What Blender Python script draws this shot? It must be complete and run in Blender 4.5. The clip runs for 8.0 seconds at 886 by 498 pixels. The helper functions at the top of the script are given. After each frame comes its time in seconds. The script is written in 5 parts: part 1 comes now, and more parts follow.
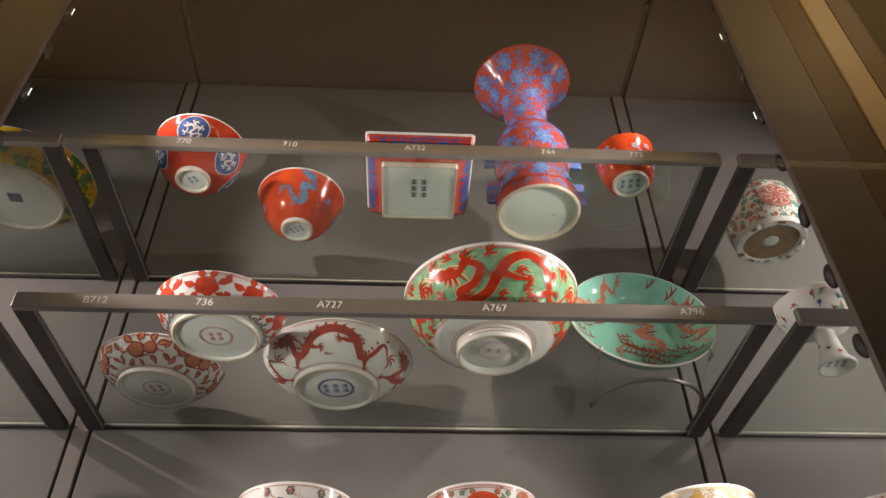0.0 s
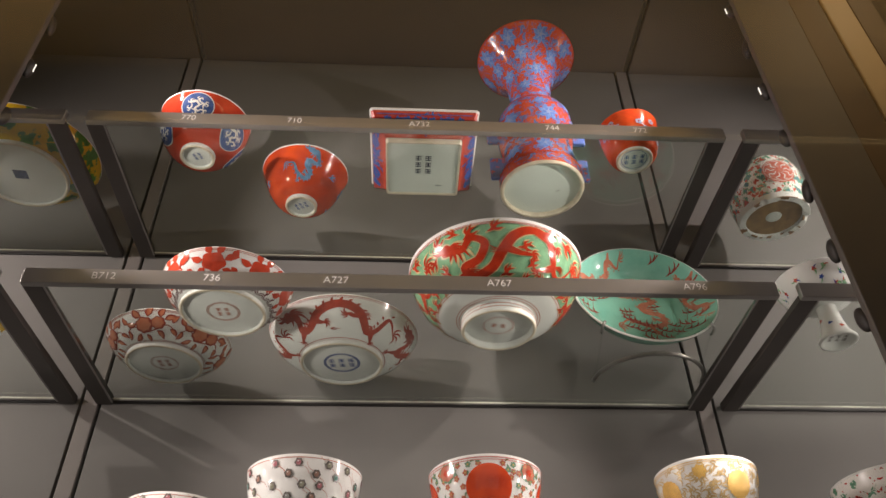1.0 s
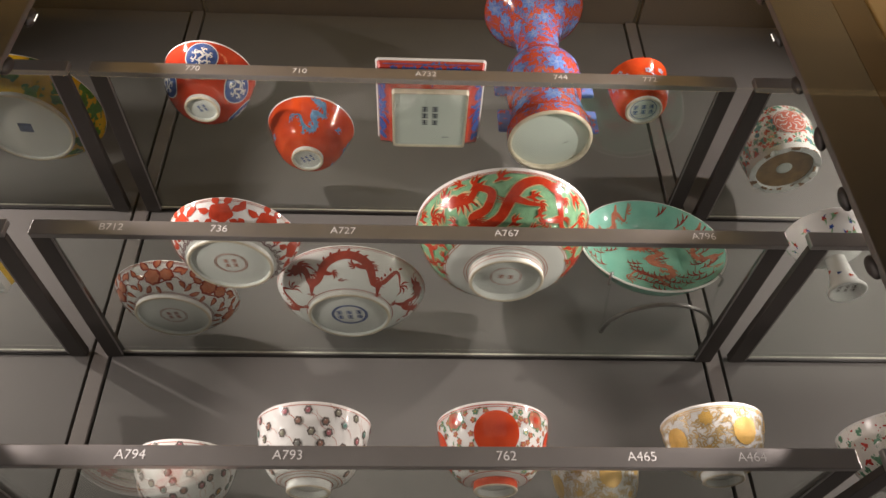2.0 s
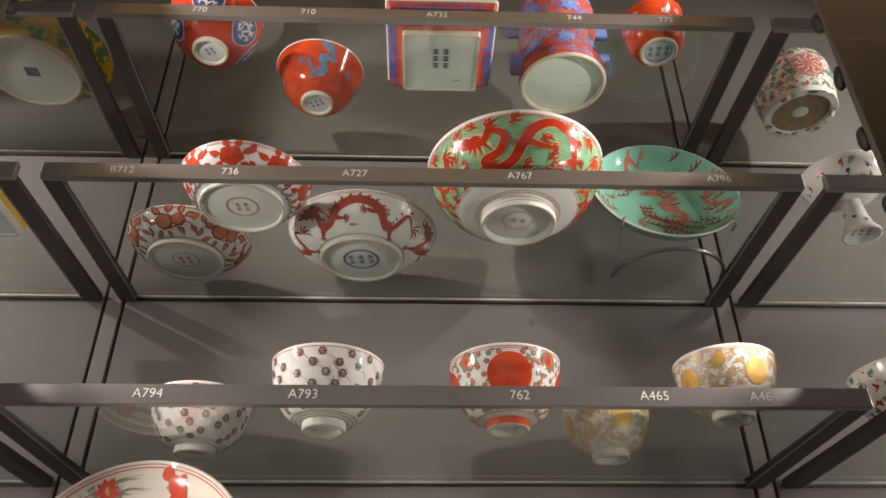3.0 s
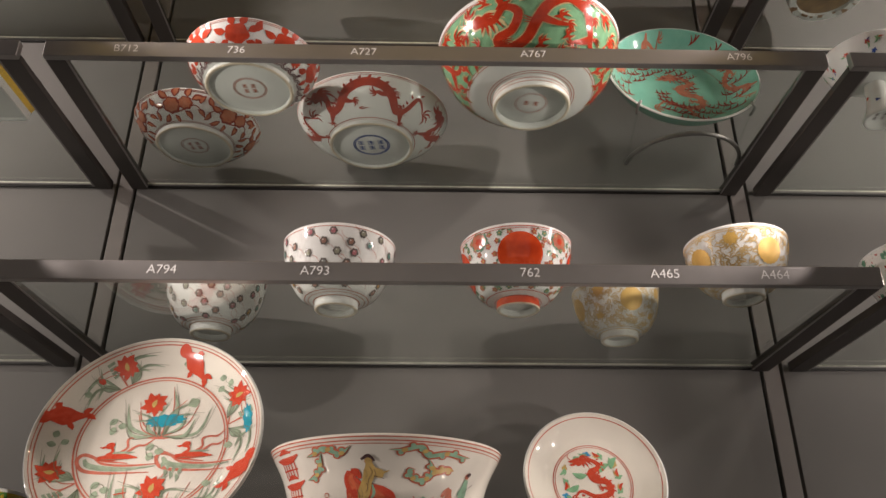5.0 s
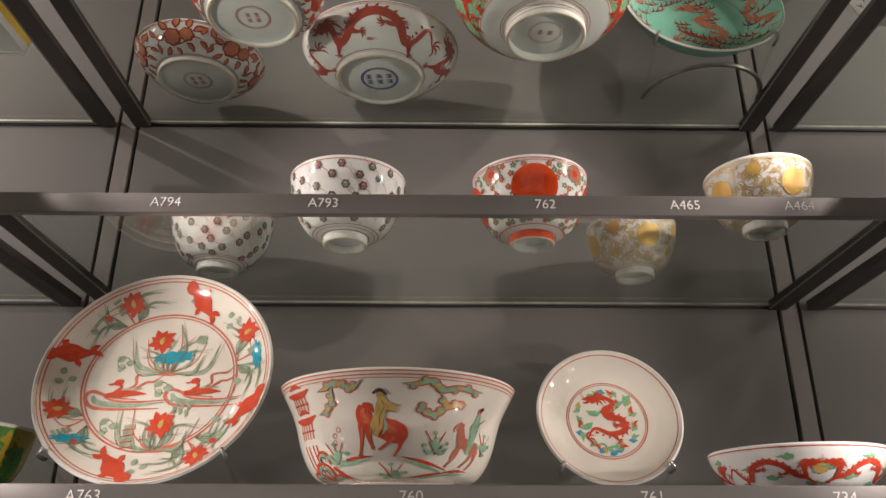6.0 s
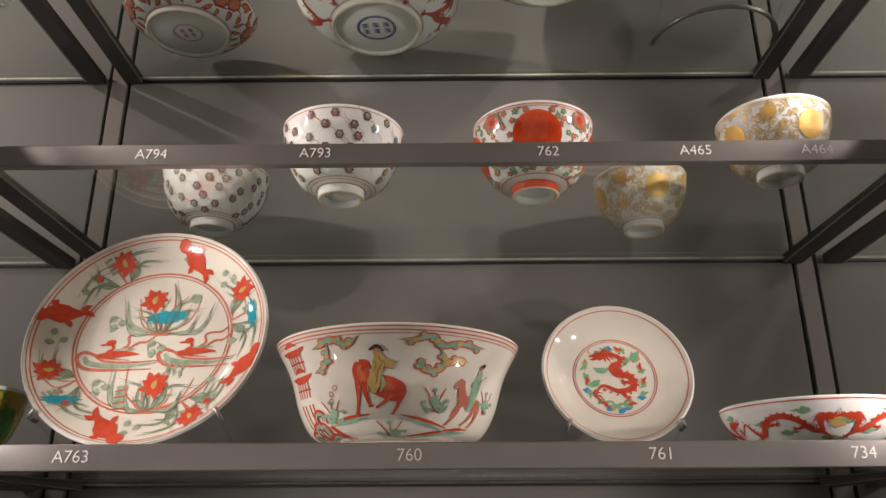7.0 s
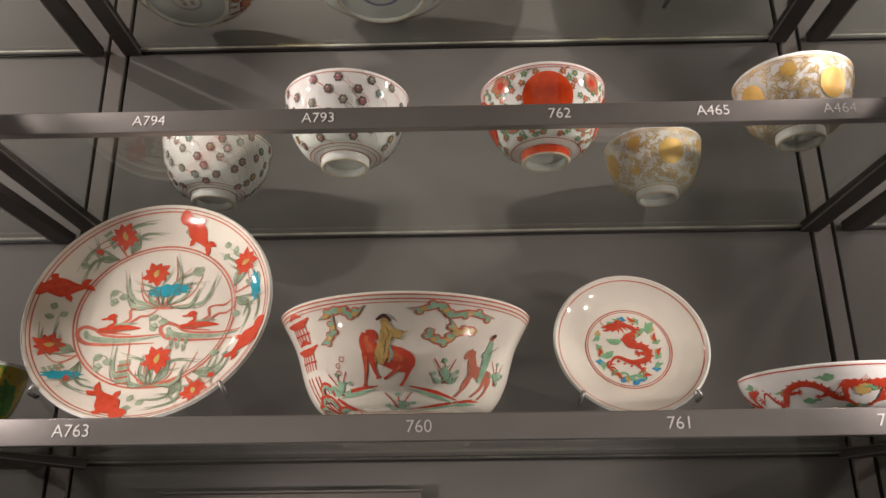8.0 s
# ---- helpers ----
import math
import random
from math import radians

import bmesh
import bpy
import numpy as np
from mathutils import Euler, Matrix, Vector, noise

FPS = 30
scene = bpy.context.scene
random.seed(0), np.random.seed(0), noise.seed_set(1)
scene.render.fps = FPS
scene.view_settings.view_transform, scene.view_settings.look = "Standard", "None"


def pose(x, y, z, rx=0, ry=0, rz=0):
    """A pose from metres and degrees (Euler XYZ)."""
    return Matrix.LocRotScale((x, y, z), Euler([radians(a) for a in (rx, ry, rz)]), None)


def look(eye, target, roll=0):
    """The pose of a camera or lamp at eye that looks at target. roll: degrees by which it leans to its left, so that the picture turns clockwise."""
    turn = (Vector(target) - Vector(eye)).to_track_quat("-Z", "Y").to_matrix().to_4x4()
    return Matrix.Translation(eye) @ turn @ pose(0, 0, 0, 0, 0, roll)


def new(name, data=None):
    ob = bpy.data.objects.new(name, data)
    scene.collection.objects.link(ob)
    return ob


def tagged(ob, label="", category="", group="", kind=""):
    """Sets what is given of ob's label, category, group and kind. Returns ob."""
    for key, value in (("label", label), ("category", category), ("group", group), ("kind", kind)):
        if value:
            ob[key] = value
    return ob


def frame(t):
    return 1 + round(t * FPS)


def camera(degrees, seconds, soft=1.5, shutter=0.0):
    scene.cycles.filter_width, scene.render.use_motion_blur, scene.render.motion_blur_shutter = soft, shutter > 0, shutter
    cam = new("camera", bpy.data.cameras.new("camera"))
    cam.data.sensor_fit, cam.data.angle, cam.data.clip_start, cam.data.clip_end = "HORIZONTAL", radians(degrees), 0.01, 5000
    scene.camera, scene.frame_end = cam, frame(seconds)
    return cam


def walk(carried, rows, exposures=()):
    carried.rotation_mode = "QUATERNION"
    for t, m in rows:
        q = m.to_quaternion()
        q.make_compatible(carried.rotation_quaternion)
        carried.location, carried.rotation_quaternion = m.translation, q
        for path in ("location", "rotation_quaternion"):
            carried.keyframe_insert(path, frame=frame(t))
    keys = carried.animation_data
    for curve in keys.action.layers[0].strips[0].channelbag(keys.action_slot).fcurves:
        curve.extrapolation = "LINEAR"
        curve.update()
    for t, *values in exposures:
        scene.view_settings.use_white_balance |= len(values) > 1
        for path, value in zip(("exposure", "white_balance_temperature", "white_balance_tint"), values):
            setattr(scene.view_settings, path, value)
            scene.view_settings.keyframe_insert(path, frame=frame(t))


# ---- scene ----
cam = camera(60.65, 8.0)
PATH = [
    (0, (0.136, 0.245, 1.666), (0.233, 1.765, 2.962), -1.0),
    (0.5, (0.128, 0.244, 1.66), (0.228, 1.776, 2.942), -1.1),
    (1, (0.129, 0.241, 1.659), (0.225, 1.799, 2.909), -1.0),
    (1.5, (0.132, 0.247, 1.654), (0.22, 1.836, 2.866), -0.9),
    (3, (0.119, 0.269, 1.636), (0.185, 1.958, 2.705), -0.5),
    (3.5, (0.119, 0.28, 1.626), (0.177, 1.999, 2.647), -0.4),
    (4, (0.123, 0.288, 1.617), (0.173, 2.035, 2.589), -0.2),
    (5.5, (0.118, 0.309, 1.597), (0.148, 2.141, 2.398), 0.1),
    (6, (0.115, 0.335, 1.59), (0.135, 2.189, 2.338), 0.1),
    (6.5, (0.127, 0.354, 1.588), (0.133, 2.227, 2.291), -0.1),
    (7, (0.131, 0.381, 1.585), (0.121, 2.265, 2.256), -0.3),
    (7.5, (0.131, 0.4, 1.579), (0.11, 2.293, 2.224), -0.5),
    (8, (0.128, 0.415, 1.577), (0.101, 2.314, 2.206), -0.7),
]
walk(cam, [(t, look(eye, target, roll)) for t, eye, target, roll in PATH],
     exposures=((0, 0.14), (1.5, 0.12), (4, 0.06), (5.5, -0.02), (6.5, -0.02), (8, 0.02)))

# ---- the plan: bars, glass tops, bay ----
BAR_Z = (2.718, 2.3613, 2.0046, 1.648)
GLASS_Z = tuple(z - 0.0065 for z in BAR_Z)
FRONT, WALL_Y = (1.193, 1.200, 1.209, 1.204), 1.592
BAY_L, BAY_R = -0.457, 0.725
CEIL_Z = 3.415
STICK_Y = 1.05

# ---- world, lamps, exposure ----
world = bpy.data.worlds.new("world")
scene.world = world
world.use_nodes = True
world.node_tree.nodes["Background"].inputs[0].default_value = (0.9, 0.7, 0.5, 1)
world.node_tree.nodes["Background"].inputs[1].default_value = 0.02

LAMP = 5.9


def spot_lamp(name, place, target, watts, cone=89, radius=0.007, colour=(1.0, 0.852, 0.80)):
    d = bpy.data.lights.new(name, "SPOT")
    d.energy, d.spot_size, d.spot_blend, d.shadow_soft_size, d.color = watts, radians(cone), 0.8, radius, colour
    ob = new(name, d)
    ob.matrix_world = look(place, target)
    return ob


HEADS = ((2.92, 2.0, -0.14, 80), (2.57, 2.1, -0.06, 86), (2.19, 1.7, -0.07, 82), (1.86, 0.66, -0.06, 84), (1.48, 1.9, -0.10, 80),
         (2.44, 0.5, 0.12, 76), (2.06, 0.16, 0.14, 76), (1.73, 0.72, 0.02, 96))
for z, power, rise, cone in HEADS:
    for side, x in ((1, 0.716), (-1, -0.472)):
        spot_lamp("case_or_fill_spot", (x, STICK_Y + 0.025, z), (0.13 - side * 0.10, 1.5, z + rise), LAMP * power, cone)
# Fill spots added out of sight behind the jambs to brighten the next bays.
for z in (2.85, 2.50, 2.16, 1.86):
    spot_lamp("case_or_fill_spot", (1.32, STICK_Y + 0.05, z), (0.99, 1.45, z - 0.04), LAMP * (3.0 if z > 2.8 else 1.2), 120)
for z in (2.66, 2.24, 1.88):
    spot_lamp("case_or_fill_spot", (-1.08, STICK_Y + 0.05, z), (-0.76, 1.45, z - 0.04), LAMP * (3.2 if z > 2.6 else 1.6), 120)
# Unseen glowing panel added as fill and as a bright surface for the bars to reflect.
room = bpy.data.lights.new("room_fill", "AREA")
room.shape = "RECTANGLE"
room.energy, room.size, room.size_y, room.color = 17, 4.1, 3.0, (1.0, 0.86, 0.74)
room_fill = new("room_fill", room)
room_fill.matrix_world = look((0.1, -3.3, 2.3), (0.1, 1.2, 2.3))
# Added uplight, unseen: warms the overhead board that the front glass mirrors as a veil.
uplight = bpy.data.lights.new("veil_uplight", "AREA")
uplight.shape = "RECTANGLE"
uplight.energy, uplight.size, uplight.size_y, uplight.color = 15, 5.5, 0.3, (1.0, 0.72, 0.32)
veil_uplight = new("veil_uplight", uplight)
veil_uplight.matrix_world = look((0.2, -0.1, 3.45), (0.2, 0.35, 3.84))
# Warm spot added out of view to light the jamb and its trim.
spot_lamp("jamb_fill", (1.5, 0.45, 3.75), (0.9, 0.95, 2.6), 4, 60, 0.04, (1.0, 0.72, 0.44))

# ---- materials ----


def mat(name, colour, rough=0.5, metal=0.0, vary=0.0, scale=20.0, bump=0.0, bump_scale=60.0, colour2=None, coat=0.0):
    """A surface with two scales of variation in tone and a fine relief."""
    m = bpy.data.materials.new(name)
    m.use_nodes = True
    nt = m.node_tree
    b = nt.nodes["Principled BSDF"]
    b.inputs["Roughness"].default_value = rough
    b.inputs["Metallic"].default_value = metal
    b.inputs["Specular IOR Level"].default_value = 0.42
    b.inputs["Coat Weight"].default_value = coat
    b.inputs["Coat Roughness"].default_value = 0.05
    c1 = (*colour, 1)
    c2 = (*(colour2 or [c * (1 - vary) for c in colour]), 1)
    co = nt.nodes.new("ShaderNodeTexCoord")
    if vary or colour2:
        n1, n2 = nt.nodes.new("ShaderNodeTexNoise"), nt.nodes.new("ShaderNodeTexNoise")
        n1.inputs["Scale"].default_value, n2.inputs["Scale"].default_value = scale, scale * 7
        n1.inputs["Detail"].default_value = n2.inputs["Detail"].default_value = 4
        add = nt.nodes.new("ShaderNodeMath")
        add.operation = "MULTIPLY_ADD"
        add.inputs[1].default_value = 0.35
        ramp = nt.nodes.new("ShaderNodeMapRange")
        ramp.inputs[1].default_value, ramp.inputs[2].default_value = 0.45, 0.9
        mix = nt.nodes.new("ShaderNodeMix")
        mix.data_type = "RGBA"
        for n in (n1, n2):
            nt.links.new(co.outputs["Object"], n.inputs["Vector"])
        nt.links.new(n2.outputs[0], add.inputs[0])
        nt.links.new(n1.outputs[0], add.inputs[2])
        nt.links.new(add.outputs[0], ramp.inputs[0])
        nt.links.new(ramp.outputs[0], mix.inputs[0])
        mix.inputs[6].default_value, mix.inputs[7].default_value = c1, c2
        nt.links.new(mix.outputs[2], b.inputs["Base Color"])
    else:
        b.inputs["Base Color"].default_value = c1
    if bump:
        n3, bp = nt.nodes.new("ShaderNodeTexNoise"), nt.nodes.new("ShaderNodeBump")
        n3.inputs["Scale"].default_value = bump_scale
        n3.inputs["Detail"].default_value = 3
        bp.inputs["Strength"].default_value = bump
        bp.inputs["Distance"].default_value = 0.001
        nt.links.new(co.outputs["Object"], n3.inputs["Vector"])
        nt.links.new(n3.outputs[0], bp.inputs["Height"])
        nt.links.new(bp.outputs[0], b.inputs["Normal"])
    return m


def glass_mat(name, tint, rough=0.0, base=0.055, grazing=0.94):
    """Clear sheet glass: straight transmission under a Fresnel gloss."""
    m = bpy.data.materials.new(name)
    m.use_nodes = True
    nt = m.node_tree
    nt.nodes.remove(nt.nodes["Principled BSDF"])
    out = nt.nodes["Material Output"]
    lw, pw, ma, tr, gl, mx = (nt.nodes.new("ShaderNode" + k) for k in ("LayerWeight", "Math", "Math", "BsdfTransparent", "BsdfGlossy", "MixShader"))
    lw.inputs["Blend"].default_value = 0.5
    pw.operation, ma.operation = "POWER", "MULTIPLY_ADD"
    pw.inputs[1].default_value = 5.0
    ma.inputs[1].default_value, ma.inputs[2].default_value = grazing, base
    tr.inputs[0].default_value = (*tint, 1)
    gl.inputs["Roughness"].default_value = rough
    nt.links.new(lw.outputs["Facing"], pw.inputs[0])
    nt.links.new(pw.outputs[0], ma.inputs[0])
    nt.links.new(ma.outputs[0], mx.inputs[0])
    nt.links.new(tr.outputs[0], mx.inputs[1])
    nt.links.new(gl.outputs[0], mx.inputs[2])
    nt.links.new(mx.outputs[0], out.inputs[0])
    return m


M_WALL = mat("grey_panel", (0.124, 0.1195, 0.1115), 0.7, vary=0.12, scale=3, bump=0.15, bump_scale=900)
M_GAP = mat("black_gap", (0.006, 0.006, 0.006), 0.8)
M_POST = mat("post_grey", (0.15, 0.137, 0.125), 0.6, vary=0.1, scale=6)
M_CEIL = mat("ceiling_grey", (0.105, 0.09, 0.072), 0.75, vary=0.12, scale=3, bump=0.1, bump_scale=700)
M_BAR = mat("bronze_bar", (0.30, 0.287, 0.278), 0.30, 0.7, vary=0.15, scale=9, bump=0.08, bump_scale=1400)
# Darker copy of the bar's bronze: the arms' weaker light is in the colour.
M_ARM_SHADED = mat("shaded_bronze_arm", (0.062, 0.055, 0.05), 0.5, 0.3, vary=0.2, scale=9, bump=0.08, bump_scale=1400)
M_HEAD = mat("spot_housing", (0.035, 0.03, 0.027), 0.5, vary=0.2, scale=40)
M_STICK = mat("stick_grey", (0.14, 0.125, 0.112), 0.5, 0.3, vary=0.15, scale=5, bump=0.1, bump_scale=900)
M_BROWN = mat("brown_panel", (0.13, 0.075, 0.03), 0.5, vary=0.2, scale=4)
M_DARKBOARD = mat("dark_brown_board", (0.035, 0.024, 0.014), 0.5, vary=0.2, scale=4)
M_BEIGE = mat("beige_trim", (0.62, 0.45, 0.24), 0.45, vary=0.1, scale=6)
# Black for the shaded gap between shelf glass and wall.
M_BLACK = mat("gap_shade_black", (0.012, 0.011, 0.010), 0.45, 0.2, vary=0.3, scale=40)
M_LED = bpy.data.materials.new("led_lens")
M_LED.use_nodes = True
M_LED.node_tree.nodes["Principled BSDF"].inputs["Emission Color"].default_value = (1.0, 0.9, 0.78, 1)
M_LED.node_tree.nodes["Principled BSDF"].inputs["Emission Strength"].default_value = 1.5
M_GLASS = glass_mat("shelf_glass", (0.962, 0.985, 0.968))
M_FRONT = glass_mat("coated_front_glass", (0.99, 0.993, 0.99), base=0.009, grazing=0.5)
# Pale patchy cream paints the glint and reflections along the rear glass edge.
M_EDGE_GLINT = mat("glass_edge_glint", (0.80, 0.78, 0.66), 0.42, vary=0.7, scale=9)
M_TEXT = mat("white_lettering", (0.80, 0.79, 0.78), 0.7, vary=0.15, scale=300)
M_CLIP = mat("clear_clip", (0.45, 0.45, 0.44), 0.2, 0.6, vary=0.2, scale=60)
M_WIRE = mat("stand_wire", (0.24, 0.23, 0.22), 0.34, 0.6, vary=0.25, scale=90)
M_ROOM = mat("room_paint", (0.10, 0.075, 0.05), 0.8, vary=0.2, scale=1.5)
M_FLOOR = mat("floor_dark", (0.06, 0.045, 0.03), 0.45, vary=0.3, scale=2)
M_CREAM = mat("cream_glaze", (0.67, 0.64, 0.56), 0.045, vary=0.10, scale=14, bump=0.05, bump_scale=45)
M_WHITE = mat("white_glaze", (0.705, 0.715, 0.69), 0.045, vary=0.08, scale=14, bump=0.05, bump_scale=45)
M_BLUISH = mat("bluish_glaze", (0.66, 0.71, 0.66), 0.06, vary=0.08, scale=16, bump=0.05, bump_scale=45)
M_UNGLAZED = mat("bare_foot", (0.66, 0.58, 0.45), 0.55, vary=0.3, scale=60, bump=0.3, bump_scale=400)

# ---- mesh helpers ----


def part(name, bm, material, parent=None, label="", smooth=True):
    """Links a bmesh as one mesh object, under a thing or part if one is given."""
    me = bpy.data.meshes.new(name)
    bmesh.ops.recalc_face_normals(bm, faces=bm.faces[:])
    bm.to_mesh(me)
    bm.free()
    for m in material if isinstance(material, (list, tuple)) else [material]:
        me.materials.append(m)
    if smooth:
        me.shade_smooth()
    ob = new(name, me)
    if parent:
        ob.parent = parent
    if label:
        tagged(ob, label)
    return ob


def thing(name, m, label, category, group="", kind=""):
    ob = new(name)
    ob.matrix_basis = m
    ob.empty_display_size = 0.05
    return tagged(ob, label, category, group, kind)


def add_box(bm, lo, hi, bevel=0.0):
    got = bmesh.ops.create_cube(bm, size=1)["verts"]
    lo, hi = Vector(lo), Vector(hi)
    for v in got:
        v.co = Vector([lo[i] + (v.co[i] + 0.5) * (hi[i] - lo[i]) for i in range(3)])
    if bevel:
        edges = list({e for v in got for e in v.link_edges})
        bmesh.ops.bevel(bm, geom=edges, offset=bevel, segments=2, profile=0.5, affect="EDGES")
    return bm


def box(lo, hi, bevel=0.0):
    return add_box(bmesh.new(), lo, hi, bevel)


def structure(name, lo, hi, material, label, category, bevel=0.0):
    return tagged(part(name, box(lo, hi, bevel), material, smooth=False), label, category, kind="structure")


def curve_through(pts, per=8):
    """Points of a smooth line through pts."""
    p = [Vector((*q, 0)) if len(q) == 2 else Vector(q) for q in pts]
    if len(p) < 3:
        return [p[0].lerp(p[-1], i / per) for i in range(per + 1)]
    p = [2 * p[0] - p[1], *p, 2 * p[-1] - p[-2]]
    out = []
    for i in range(1, len(p) - 2):
        a, b, c, d = p[i - 1:i + 3]
        for k in range(per):
            t = k / per
            out.append(0.5 * (2 * b + (c - a) * t + (2 * a - 5 * b + 4 * c - d) * t * t + (3 * b - a - 3 * c + d) * t ** 3))
    out.append(p[-2])
    return out


def tube(pts, r, sides=8, per=6):
    line = curve_through(pts, per)
    bm = bmesh.new()
    rings = []
    for i, q in enumerate(line):
        way = (line[min(i + 1, len(line) - 1)] - line[max(i - 1, 0)]).normalized()
        turn = way.to_track_quat("Z", "Y")
        rings.append([bm.verts.new(q + turn @ Vector((r * math.cos(6.2832 * k / sides), r * math.sin(6.2832 * k / sides), 0))) for k in range(sides)])
    for a, b in zip(rings, rings[1:]):
        for k in range(sides):
            bm.faces.new((a[k], a[(k + 1) % sides], b[(k + 1) % sides], b[k]))
    for r_ in (rings[0], rings[-1]):
        bm.faces.new(r_)
    return bm


def revolve(profile, n=96, slots=None, wobble=0.0):
    """A turned form from (radius, height) pairs; slots gives the material index of each band."""
    bm = bmesh.new()
    rings = []
    for r, z in profile:
        if r < 1e-6:
            rings.append([bm.verts.new((0, 0, z))])
        else:
            rings.append([bm.verts.new((r * math.sin(6.283185 * k / n) * (1 + wobble * math.sin(12.56637 * k / n + 1)), -r * math.cos(6.283185 * k / n), z)) for k in range(n)])
    for i, (a, b) in enumerate(zip(rings, rings[1:])):
        s = slots[i] if slots else 0
        for k in range(n):
            j = (k + 1) % n
            if len(a) == 1 and len(b) == 1:
                break
            if len(a) == 1:
                f = bm.faces.new((a[0], b[j], b[k]))
            elif len(b) == 1:
                f = bm.faces.new((a[k], a[j], b[0]))
            else:
                f = bm.faces.new((a[k], a[j], b[j], b[k]))
            f.material_index = s
    return bm


class Vessel:
    """A turned pot: foot ring, wall and inside, and the maps by which it is painted."""

    def __init__(self, name, m, label, category, R, H, rf, hf, wall, glaze, inside, thick=0.004, recess=0.006, rim=None, group="", foot=None, lift=0.0):
        self.ob = thing(name, m, label, category, group)
        self.R, self.H, self.rf, self.hf, self.recess, self.lift = R, H, rf, hf, recess, lift
        outer = [(rf * 0.985 + (R - rf * 0.985) * p.x, hf + (H - hf) * p.y) for p in curve_through(wall, 10)]
        self.outer = [(max(r, 0.003), z + lift) for r, z in outer]
        inner = []
        for i, (r, z) in enumerate(self.outer):
            a, b = self.outer[max(i - 1, 0)], self.outer[min(i + 1, len(self.outer) - 1)]
            t = Vector((b[0] - a[0], b[1] - a[1])).normalized()
            inner.append((max(r - thick * t.y, 0.0), z + thick * abs(t.x)))
        inner = inner[::-1]
        lip = [(R - thick * 0.35, H + lift + thick * 0.42), (R - thick * 0.8, H + lift + thick * 0.3)]
        prof = [(0, recess + lift), (rf - 0.006, recess + lift), *self.outer, *lip, *inner, (0, inner[-1][1])]
        n_out = len(self.outer)
        slots = [1] + [1] + [0] * (n_out - 2) + [2] * 4 + [1] * (len(prof))
        self.body = part("body", revolve(prof, slots=slots), [glaze, inside, rim or inside], self.ob)
        self.inner = inner[::-1]
        fp = [(rf - 0.006, recess + lift + 0.001), (rf - 0.0055, lift + 0.0012), (rf - 0.0045, lift), (rf - 0.0015, lift), (rf, lift + 0.0015), (rf * 0.99, hf + lift + 0.001)]
        self.foot = part("foot_ring", revolve(fp, slots=[1, 2, 2, 2, 0]), [foot or inside, inside, M_UNGLAZED], self.ob)
        self.arc = [0.0]
        for a, b in zip(self.outer, self.outer[1:]):
            self.arc.append(self.arc[-1] + math.hypot(b[0] - a[0], b[1] - a[1]))
        self.length = self.arc[-1]

    def wall_at(self, s):
        """Radius, height and slope of the outer wall at the arc s."""
        s = min(max(s, 0), self.length)
        i = max(k for k in range(len(self.arc) - 1) if self.arc[k] <= s)
        a, b = self.outer[i], self.outer[i + 1]
        t = (s - self.arc[i]) / max(self.arc[i + 1] - self.arc[i], 1e-9)
        d = Vector((b[0] - a[0], b[1] - a[1])).normalized()
        return a[0] + (b[0] - a[0]) * t, a[1] + (b[1] - a[1]) * t, d

    def outside(self, u0, v0):
        """A map of metres (right, up) about the spot at u0 degrees and the part v0 of the wall."""
        r0 = self.wall_at(v0 * self.length)[0]

        def f(a, b, off):
            r, z, d = self.wall_at(v0 * self.length + b)
            u = radians(u0) + a / r0
            r, z = r + off * d.y, z - off * d.x
            return (r * math.sin(u), -r * math.cos(u), z)
        return f

    def base(self):
        """A map of the sunk base, seen from under the pot, its front upwards."""
        return lambda a, b, off: (a, -b, self.recess + self.lift - off)

    def well(self):
        """A map of the inside, seen from over the pot."""
        rr = [r for r, z in self.inner]
        zz = [z for r, z in self.inner]

        def f(a, b, off):
            r = math.hypot(a, b)
            k = min(1.0, (self.R - 0.006) / max(r, 1e-6))
            a, b, r = a * k, b * k, r * k
            return (a, b, float(np.interp(r, rr, zz)) + off)
        return f


